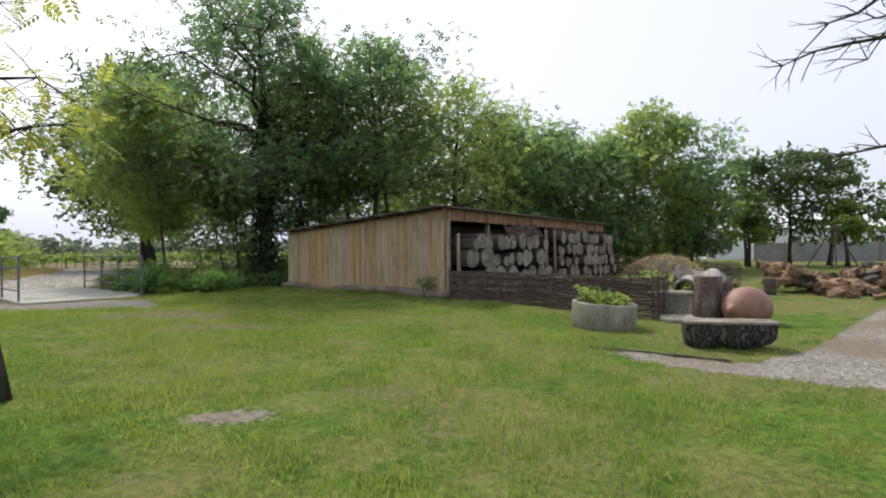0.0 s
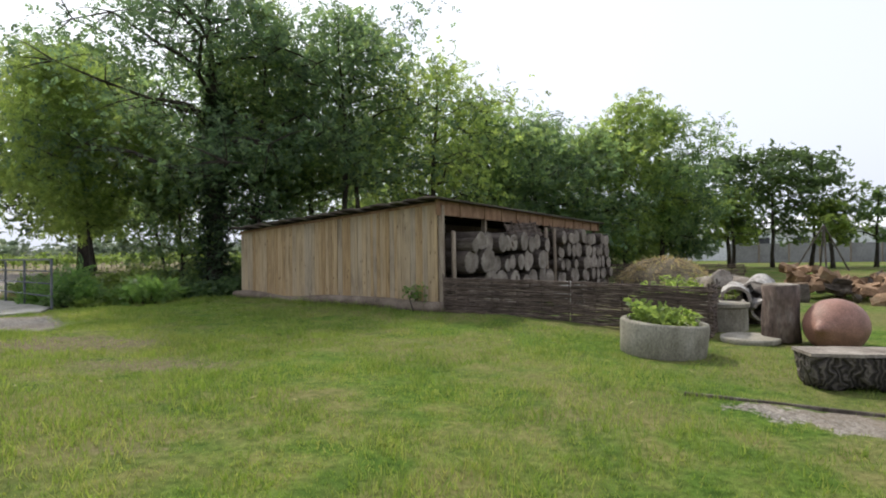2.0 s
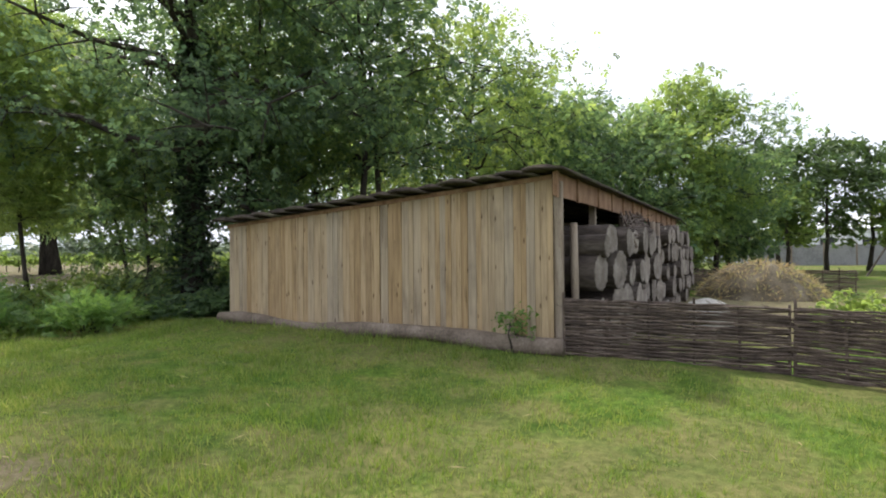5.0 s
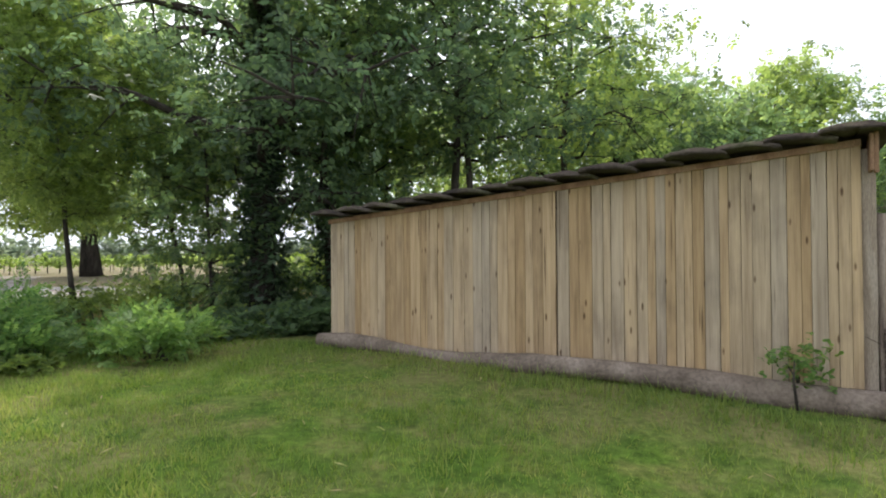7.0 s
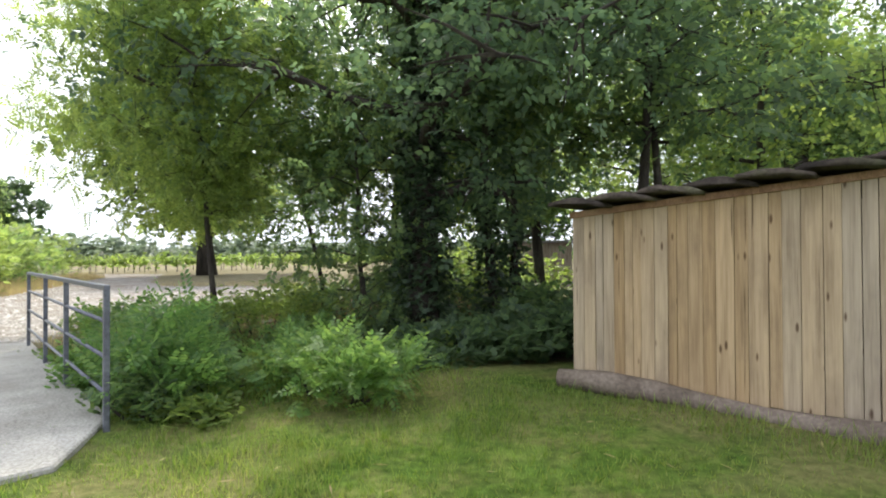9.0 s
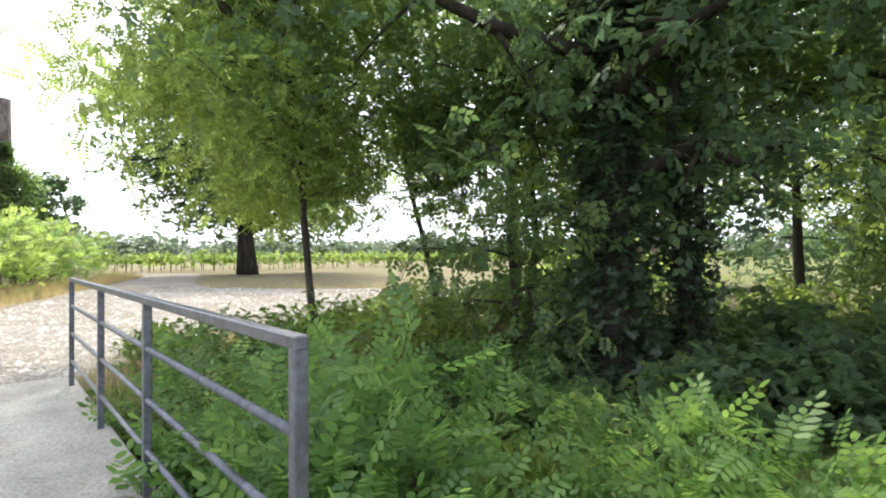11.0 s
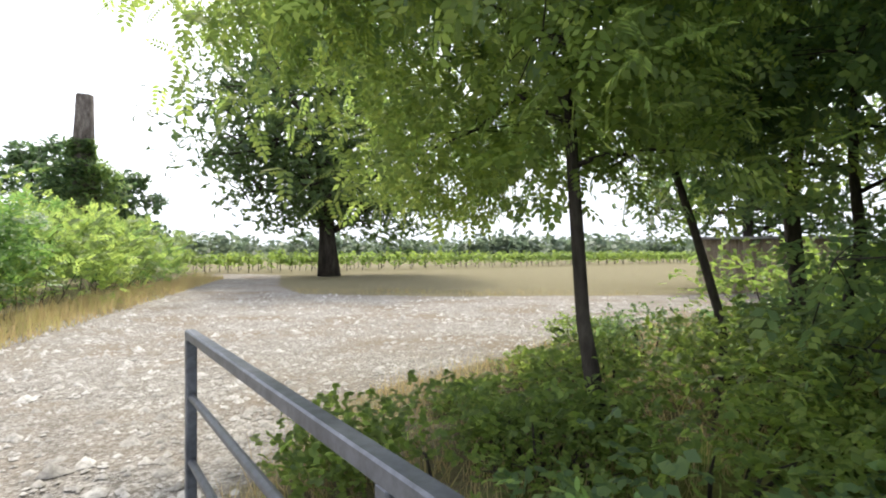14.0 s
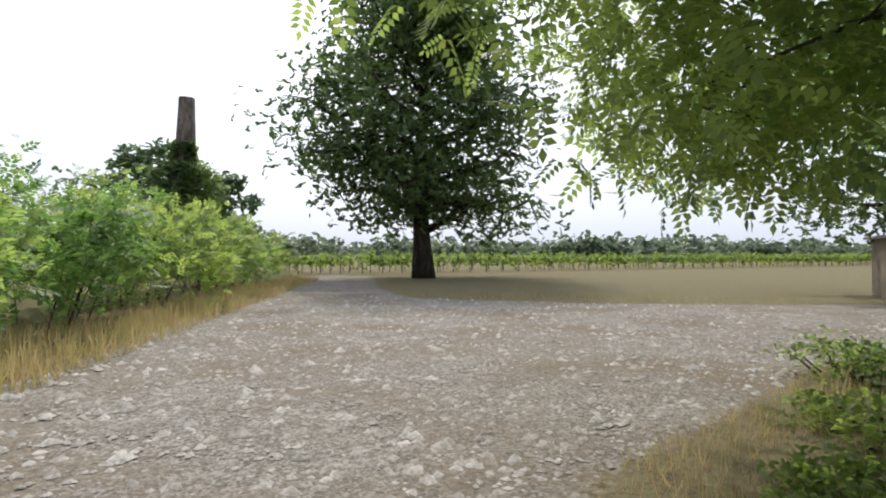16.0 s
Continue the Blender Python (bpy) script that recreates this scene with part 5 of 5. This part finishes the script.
for i, (p, qd, rx, h, n) in enumerate(((0.8, 0.75, 0.5, 1.0, 240), (0.35, 0.55, 0.4, 0.75, 160), (1.5, 0.5, 0.5, 1.35, 260), (1.0, 2.2, 0.6, 0.5, 160), (2.9, 1.4, 0.6, 1.75, 420), (2.0, 1.0, 0.6, 1.5, 300), (1.9, 2.6, 0.7, 1.1, 280), (3.6, 0.75, 0.45, 1.45, 200), (1.75, -0.02, 0.22, 0.95, 60), (2.6, 3.2, 0.8, 1.7, 300))):
    c = RAIL_A + RAIL_DIR * p + RAIL_N * qd
    shrub("robinia_sucker", c.x, c.y, rx, rx, h, n, 540 + i, L_SPROUT, 0.24, "compound", SR, group="suckers beside the railing", stems=8, base=min(0.0, tz(c.x, c.y)) if p < 1.2 else tz(c.x, c.y))
shrub("bank_shrub", -6.95, 16.85, 0.65, 0.5, 0.62, 420, 560, L_SPROUT, 0.22, "compound", "low fresh green shrub at the lawn's edge")
shrub("wall_weed", -0.44, 14.13, 0.2, 0.1, 0.66, 150, 561, L_SPROUT, 0.085, "broad", "small green weed growing against the plank wall", "weed", stems=3)

for i, (x, y, rx, h, lf) in enumerate(((-5.3, 19.4, 0.9, 0.6, L_DARK), (-4.3, 19.3, 0.8, 0.7, L_DARK), (-6.0, 18.9, 0.7, 0.45, L_DARK), (-3.4, 19.0, 0.9, 0.9, L_DARK), (-7.3, 19.6, 0.9, 0.9, L_DARK), (4.5, 31.0, 2.2, 2.6, L_ROBINIA), (8.0, 32.5, 2.2, 2.4, L_DARK), (11.5, 34, 2.2, 2.4, L_ROBINIA), (14.6, 35, 2.0, 2.0, L_LIGHT), (-3.6, 24.6, 1.4, 1.5, L_ROBINIA), (-1.6, 26.4, 1.6, 1.6, L_LIGHT), (-4.8, 27.6, 1.7, 1.7, L_LIGHT), (-6.7, 26.2, 1.3, 1.3, L_LIGHT), (-4.6, 21.0, 0.9, 0.8, L_ROBINIA), (-2.9, 21.4, 1.0, 0.9, L_ROBINIA), (1.5, 28.8, 1.8, 1.8, L_ROBINIA), (-6.2, 31, 2.0, 1.8, L_LIGHT))):
    shrub("grove_shrub", x, y, rx, rx, h, 900, 570 + i, lf, 0.2, "broad", "leafy undergrowth shrub between the grove trunks", "shrub", "undergrowth in the grove")
WB = "low tangle of green weeds and brambles on the bank"
for i, (x, y, rx, h, lf) in enumerate(((-11.6, 22.6, 0.5, 0.22, L_LIGHT), (-11.0, 24.2, 0.7, 0.3, L_LIGHT), (-11.0, 21.1, 0.7, 0.42, L_LIGHT), (-10.4, 23.2, 0.9, 0.65, L_LIGHT), (-9.8, 25.6, 1.1, 0.7, L_ROBINIA), (-8.6, 24.4, 1.0, 0.9, L_ROBINIA), (-10.6, 26.6, 0.8, 0.5, L_LIGHT))):
    shrub("bank_weeds", x, y, rx, rx * 0.9, h, 900, 580 + i, lf, 0.085, "broad", WB, "weeds", "weeds on the far bank", stems=16)

# weeds where the lawn runs down to the ditch
for i, (p, qd, rx, h) in enumerate(((0.25, 0.35, 0.35, 0.4), (0.55, 0.9, 0.45, 0.4), (0.35, 1.7, 0.5, 0.34), (0.6, 2.5, 0.55, 0.42), (0.4, 3.4, 0.5, 0.32), (0.75, 4.2, 0.6, 0.45), (0.5, 5.2, 0.6, 0.4), (0.1, 2.1, 0.4, 0.2), (-0.1, 0.6, 0.3, 0.22))):
    c = RAIL_A + RAIL_DIR * p + RAIL_N * qd
    shrub("bank_weeds", c.x, c.y, rx, rx * 0.8, h, 330, 820 + i, (L_ROBINIA, L_SPROUT, L_LIGHT)[i % 3], 0.10, "broad", "low leafy weeds at the lawn's edge by the ditch", "weeds", "weeds along the lawn's edge", stems=9)

# hedge on the far bank
HB = "tall bushy hedge with dry grass at its foot"
for i, (x, y, rx, h) in enumerate(((-22.0, 22.0, 2.3, 3.2), (-24.0, 26.0, 2.4, 3.3), (-25.8, 29.5, 2.4, 3.1), (-27.6, 33.0, 2.5, 3.2), (-30.0, 36.5, 2.6, 3.0), (-32.6, 40.5, 2.8, 3.0), (-35.5, 44.5, 2.8, 3.1), (-27.5, 25.0, 3.2, 4.6), (-31.0, 31.5, 3.2, 4.4))):
    shrub("hedge_bush", x, y, rx, rx * 0.95, h, 1400, 600 + i, (L_LIGHT, L_SPROUT, L_LIGHT)[i % 3], 0.30, "sparse", HB, group="hedge beyond the bridge", stems=14)

# ivy-clad dead poplar
rnd = np.random.default_rng(77)
pop = thing("dead_poplar", pose(-42.0, 46.9, -0.1), "tall broken poplar trunk clad in ivy", "tree")
V, F = tube([(0, 0, 0), (0.1, 0, 4), (0.0, 0.1, 8), (0.15, 0, 11.9)], [0.95, 0.8, 0.66, 0.5], 12, True, 0.12, q)
mesh_obj("trunk", V, F, M_BARK, pop, True)
n = 5200
w, zz = rnd.random(n) * 6.283, rnd.random(n) ** 0.9 * 9.0
rr = np.where(zz < 7.6, 2.5 * np.sqrt(np.clip(1 - (zz / 8.6) ** 3, 0, 1)), 0.65) * (0.45 + 0.6 * rnd.random(n)) * (1 + 0.25 * np.sin(w * 3 + zz))
P = np.stack([np.cos(w) * rr, np.sin(w) * rr, zz], 1)
foliage("ivy", P, np.stack([np.cos(w), np.sin(w), np.full(n, -0.3)], 1) + rnd.normal(0, 0.5, (n, 3)), 0.42, "broad", L_ROBINIA, pop, rnd)
for i, (x, y, h, c) in enumerate(((-42.2, 50.6, 8.0, 3.6), (-45.5, 46.5, 10.0, 4.6))):
    tree("ivy_bush_tree", x, y, h, 0.2, c, 0.12, 1500, 640 + i, L_DARK, 0.6, "broad", (0, 0), "dense dark tree beside the dead poplar", 12)

# ---- vineyard ----
VD = Vector((0.666, 0.746))
VN = Vector((-0.746, 0.666))
for r in range(4):
    o = Vector((-38.0, 51.5)) + VN * (2.6 * r) - VD * 45
    L = 170.0
    row = thing("vine_row", pose(o.x, o.y, tz(o.x, o.y), 0, 0, math.degrees(math.atan2(VD.y, VD.x))), "long trained row of green grapevines on posts", "vine row", "rows of the vineyard")
    rnd = np.random.default_rng(700 + r)
    n = 7000 if r == 0 else 2600
    P = np.stack([rnd.random(n) * L, rnd.normal(0, 0.22, n), 1.02 + rnd.normal(0, 0.24, n)], 1)
    foliage("leaves", P, rnd.normal(0, 1, (n, 3)), 0.42, "broad", L_LIGHT, row, rnd)
    stems = []
    for k in range(int(L / 1.6)):
        x = k * 1.6 + rnd.uniform(-0.2, 0.2)
        stems.append(tube([(x, 0, -0.05), (x + rnd.uniform(-0.06, 0.06), 0.03, 0.5), (x, 0, 1.1)], [0.035, 0.03, 0.025], 5, False))
    V, F = join(stems)
    tagged(mesh_obj("stem", V, F, M_TRUNK, row), kind="stuff")

# ---- hut, fence, building and distance ----
hut = thing("hut", pose(-6.1, 39.6, 0, 0, 0, -6), "low grey board hut beyond the trees", "hut")
part("wall", box_bm(4.4, 3.0, 1.95, (2.2, 1.5, 0.975), 0.01), M_OLDWOOD, hut)
for i in range(22):
    part("board", box_bm(0.19, 0.03, 1.93, (0.1 + i * 0.2, -0.02, 0.965), 0.004), M_OLDWOOD, hut)
part("roof", box_bm(4.8, 3.5, 0.09, (2.2, 1.5, 2.0), 0.01), M_GREYPANEL, hut)

fence = thing("panel_fence", pose(14.0, 53.0, tz(14, 53), 0, 0, -13), "long fence of grey panels between posts", "fence")
for i in range(6, 26):
    part("panel", box_bm(2.36, 0.05, 1.9, (i * 2.45 + 1.2, 0, 1.0), 0.01), M_GREYPANEL, fence)
    part("post", box_bm(0.1, 0.1, 2.1, (i * 2.45, 0, 1.05), 0.01), M_OLDWOOD, fence)


def building(x, y, yaw, L, W, h, roof, label):
    ob = thing("building", pose(x, y, tz(x, y), 0, 0, yaw), label, "building")
    part("wall", box_bm(L, W, h, (L / 2, W / 2, h / 2)), M_WHITE, ob)
    bm = bmesh.new()
    vs = [bm.verts.new(c) for c in ((-0.4, -0.4, h), (L + 0.4, -0.4, h), (L + 0.4, W + 0.4, h), (-0.4, W + 0.4, h), (-0.4, W / 2, h + roof), (L + 0.4, W / 2, h + roof))]
    for f in ((0, 1, 5, 4), (2, 3, 4, 5), (0, 4, 3), (1, 2, 5), (3, 2, 1, 0)):
        bm.faces.new([vs[i] for i in f])
    part("roof", bm, M_WHITE, ob)
    for i in range(int(L / 4)):
        win = part("window", box_bm(1.3, 0.08, 1.0, (2 + i * 4, -0.02, h * 0.58), 0.01), M_DARKMETAL, ob)
        part("sill", box_bm(1.5, 0.16, 0.06, (2 + i * 4, -0.05, h * 0.58 - 0.55)), M_GREYPANEL, win)
    return ob


building(37.0, 61.0, -13, 30, 10, 3.4, 1.6, "long low white building with pale roof")
building(30.2, 62.5, -13, 5.5, 7, 3.0, 1.6, "small white house behind the fence")
bin_ = thing("red_container", pose(44.0, 58.0, tz(44, 58), 0, 0, -13), "red painted container by the fence", "container")
part("body", box_bm(0.85, 0.7, 0.95, (0, 0, 0.5), 0.04), M_RED, bin_)
part("lid", box_bm(0.9, 0.75, 0.07, (0, 0, 1.01), 0.02), M_RED, bin_)

def car(x, y, yaw):
    ob = thing("car", pose(x, y, tz(x, y), 0, 0, yaw), "dark parked car on the far lawn", "car", "parked cars")
    part("body", box_bm(4.0, 1.65, 0.55, (0, 0, 0.52), 0.12), M_DARKMETAL, ob)
    part("cabin", box_bm(2.1, 1.45, 0.5, (-0.2, 0, 1.03), 0.16), M_BLACK, ob)
    for sx in (-1.25, 1.25):
        for sy in (-0.8, 0.8):
            wv, wf = lathe([(0.3, -0.09), (0.31, 0), (0.3, 0.09)], 14)
            mesh_obj("wheel", [(v[0] + sx, v[2] + sy, v[1] + 0.31) for v in wv], wf, M_BLACK, ob)
    return ob


car(41.5, 44.0, 12)
car(47.0, 43.5, 8)

frame_ = thing("swing_frame", pose(22.0, 31.0, tz(22, 31), 0, 0, -20), "wooden tripod frame standing on the lawn", "frame")
for e in ((-1.3, 0.2), (1.4, 0.3), (0.1, -0.3), (0.3, 1.2)):
    V, F = tube([(e[0], e[1], -0.05), (0.15, 0.1, 2.5)], [0.05, 0.04], 7)
    mesh_obj("leg", V, F, M_BARK, frame_)

# horizon tree belt; its haze comes only from the paled leaf colour
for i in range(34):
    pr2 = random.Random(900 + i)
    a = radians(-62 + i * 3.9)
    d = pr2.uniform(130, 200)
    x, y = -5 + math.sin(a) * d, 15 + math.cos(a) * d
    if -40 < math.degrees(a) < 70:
        shrub("far_trees", x, y, pr2.uniform(9, 14), 6, pr2.uniform(3.0, 6.0), 420, 920 + i, L_FAR_HAZE, 2.3, "broad", "distant belt of green trees, haze put into the leaf colour", "trees", "tree belt on the horizon", base=0.0)


# ---- grass and stones ----
def scatter(n, x0, x1, y0, y1, seed):
    r = np.random.default_rng(seed)
    return r, r.uniform(x0, x1, n), r.uniform(y0, y1, n)


def grass(name, x, y, h, w, material, rnd, label, lean=0.5):
    """Single bent blades, three corners each."""
    n = len(x)
    z = terrain(x, y)
    a = rnd.random(n) * 6.283
    hh = h * rnd.uniform(0.5, 1.3, n) * (1 + 0.55 * np.sin(2.1 * x + 1.3 * np.sin(1.7 * y)) * np.sin(1.9 * y + 0.7 * x) + 0.35 * np.sin(7.3 * x + 2 * np.sin(5.1 * y)) * np.sin(6.1 * y))
    dx, dy = np.cos(a), np.sin(a)
    l = lean * hh * rnd.random(n)
    b = rnd.random(n) * 6.283
    B = np.stack([x, y, z - 0.01], 1)
    S = np.stack([dx, dy, np.zeros(n)], 1) * w
    T = B + np.stack([np.cos(b) * l, np.sin(b) * l, hh], 1)
    V = np.stack([B - S, B + S, T], 1).reshape(-1, 3)
    ob = quads_obj(name, V, np.arange(3 * n).reshape(-1, 3), material)
    return tagged(ob, label, "grass", kind="stuff")


def near_walk(x, y):
    """How far from the trodden line over the lawn."""
    pts = [(0, 0), (-1.2, 4), (-2.4, 7.8), (-4, 10), (-5.6, 11.8), (-8.3, 14.6)]
    d = np.full(x.shape, 1e9)
    for a, b in zip(pts, pts[1:]):
        e = np.array(b) - a
        t = np.clip(((x - a[0]) * e[0] + (y - a[1]) * e[1]) / (e @ e), 0, 1)
        d = np.minimum(d, np.hypot(x - a[0] - t * e[0], y - a[1] - t * e[1]))
    return d


r, x, y = scatter(520000, -13, 12, 0.5, 19, 31)
gr, dr, so = covers(x, y)
behind = (x - SA.x) * N.x + (y - SA.y) * N.y
keep = (r.random(len(x)) < np.exp(-near_walk(x, y) / 5.0) * (1 - np.clip(gr * 1.4, 0, 1)) * (1 - 0.75 * so)) & (behind < 0.1)
x, y = x[keep], y[keep]
grass("lawn_grass", x, y, 0.06, 0.005, L_GRASS, r, "short mown green lawn grass", 0.9)
# thicker tufts standing up out of the lawn
r, cx, cy = scatter(9000, -11, 9, 1, 17, 37)
gr, dr, so = covers(cx, cy)
keep = (r.random(len(cx)) < np.exp(-near_walk(cx, cy) / 4.5)) & (gr < 0.3) & (so < 0.4) & ((cx - SA.x) * N.x + (cy - SA.y) * N.y < -0.2)
cx, cy = np.repeat(cx[keep], 16), np.repeat(cy[keep], 16)
grass("grass_tufts", cx + r.normal(0, 0.05, len(cx)), cy + r.normal(0, 0.05, len(cx)), 0.075, 0.0045, L_GRASS, r, "thicker bright tufts in the mown lawn", 1.1)
# longer tufts at the wall's foot, the bank and round the fence
r, x, y = scatter(60000, -9, 6, 9, 18.5, 32)
sd = np.abs((x - SA.x) * N.x + (y - SA.y) * N.y + 0.35)
al = (x - SA.x) * U.x + (y - SA.y) * U.y
k1 = (sd < 0.35) & (al > -0.6) & (al < WALL_L + 0.3)
p = (x - RAIL_A.x) * RAIL_DIR.x + (y - RAIL_A.y) * RAIL_DIR.y
qn = (x - RAIL_A.x) * RAIL_N.x + (y - RAIL_A.y) * RAIL_N.y
k2 = (p > 0.2) & (p < 1.6) & (qn > 0.1) & (qn < 5.5)
keep = (k1 | k2) & (r.random(len(x)) < 0.8)
grass("long_grass", x[keep], y[keep], np.where(k2, 0.22, 0.10)[keep], 0.006, L_LIGHT, r, "longer dark green grass along the wall and ditch", 0.7)
# dry stalks on the far bank
r, x, y = scatter(150000, -24, -6, 18, 38, 33)
gr, dr, so = covers(x, y)
p = (x - RAIL_A.x) * RAIL_DIR.x + (y - RAIL_A.y) * RAIL_DIR.y
qn = (x - RAIL_A.x) * RAIL_N.x + (y - RAIL_A.y) * RAIL_N.y
keep = (p > 4.6) & (gr < 0.45) & (r.random(len(x)) < np.exp(-np.hypot(x + 13, y - 21) / 8)) & ((qn < -3.4) | (qn > 0.15) | (p > 6))
grass("dry_grass", x[keep], y[keep], 0.2, 0.004, L_DRY, r, "dry straw-coloured grass beside the gravel", 0.8)
r, x, y = scatter(90000, -33, -17, 19, 46, 36)
hx = -19.6 - (y - 23.0) * 0.52
keep = (np.abs(x - hx + 0.4) < 1.1) & (r.random(len(x)) < 0.8)
grass("dry_grass", x[keep], y[keep], 0.34, 0.008, L_DRY, r, "tall dry grass along the foot of the hedge", 0.7)
# stones lying loose on the gravel
r, x, y = scatter(56000, -24, -8, 18, 36, 34)
gr, dr, so = covers(x, y)
keep = (gr > 0.5) & (r.random(len(x)) < np.exp(-np.hypot(x + 14, y - 21.5) / 7.5))
x, y = x[keep], y[keep]
n = len(x)
s = np.minimum(np.exp(r.normal(-3.85, 0.62, n)), 0.11)
base = np.array([(1, 0, 0), (0.4, 0.9, 0), (-0.8, 0.6, 0), (-0.7, -0.7, 0), (0.5, -0.85, 0), (0.1, 0.05, 0.55)])
a = r.random(n) * 6.283
ca, sa = np.cos(a), np.sin(a)
B = base[None] * (1 + r.normal(0, 0.18, (n, 6, 1))) * s[:, None, None]
V = np.stack([B[..., 0] * ca[:, None] - B[..., 1] * sa[:, None] * 0.75 + x[:, None], B[..., 0] * sa[:, None] + B[..., 1] * ca[:, None] * 0.75 + y[:, None], B[..., 2] + terrain(x, y)[:, None]], -1)
F = np.array([(0, 1, 5), (1, 2, 5), (2, 3, 5), (3, 4, 5), (4, 0, 5)])
F = (F[None] + (np.arange(n) * 6)[:, None, None]).reshape(-1, 3)
tagged(quads_obj("gravel_stones", V.reshape(-1, 3), F, M_STONE), "loose pale stones scattered over the gravel", "gravel", kind="stuff")

# pale fallen leaves on the lawn
r, x, y = scatter(170, -8, 3, 7.5, 16, 35)
ok = (x - SA.x) * N.x + (y - SA.y) * N.y < -0.3
x, y = x[ok], y[ok]
n = len(x)
P = np.stack([x, y, terrain(x, y) + 0.045], 1)
fallen = foliage("fallen_leaves", P, np.stack([r.normal(0, 1, n), r.normal(0, 1, n), np.zeros(n)], 1), 0.11, "blade", L_DRY, None, r, 0.3)
tagged(fallen, "scattered pale dry leaves on the grass", "leaves", kind="stuff")
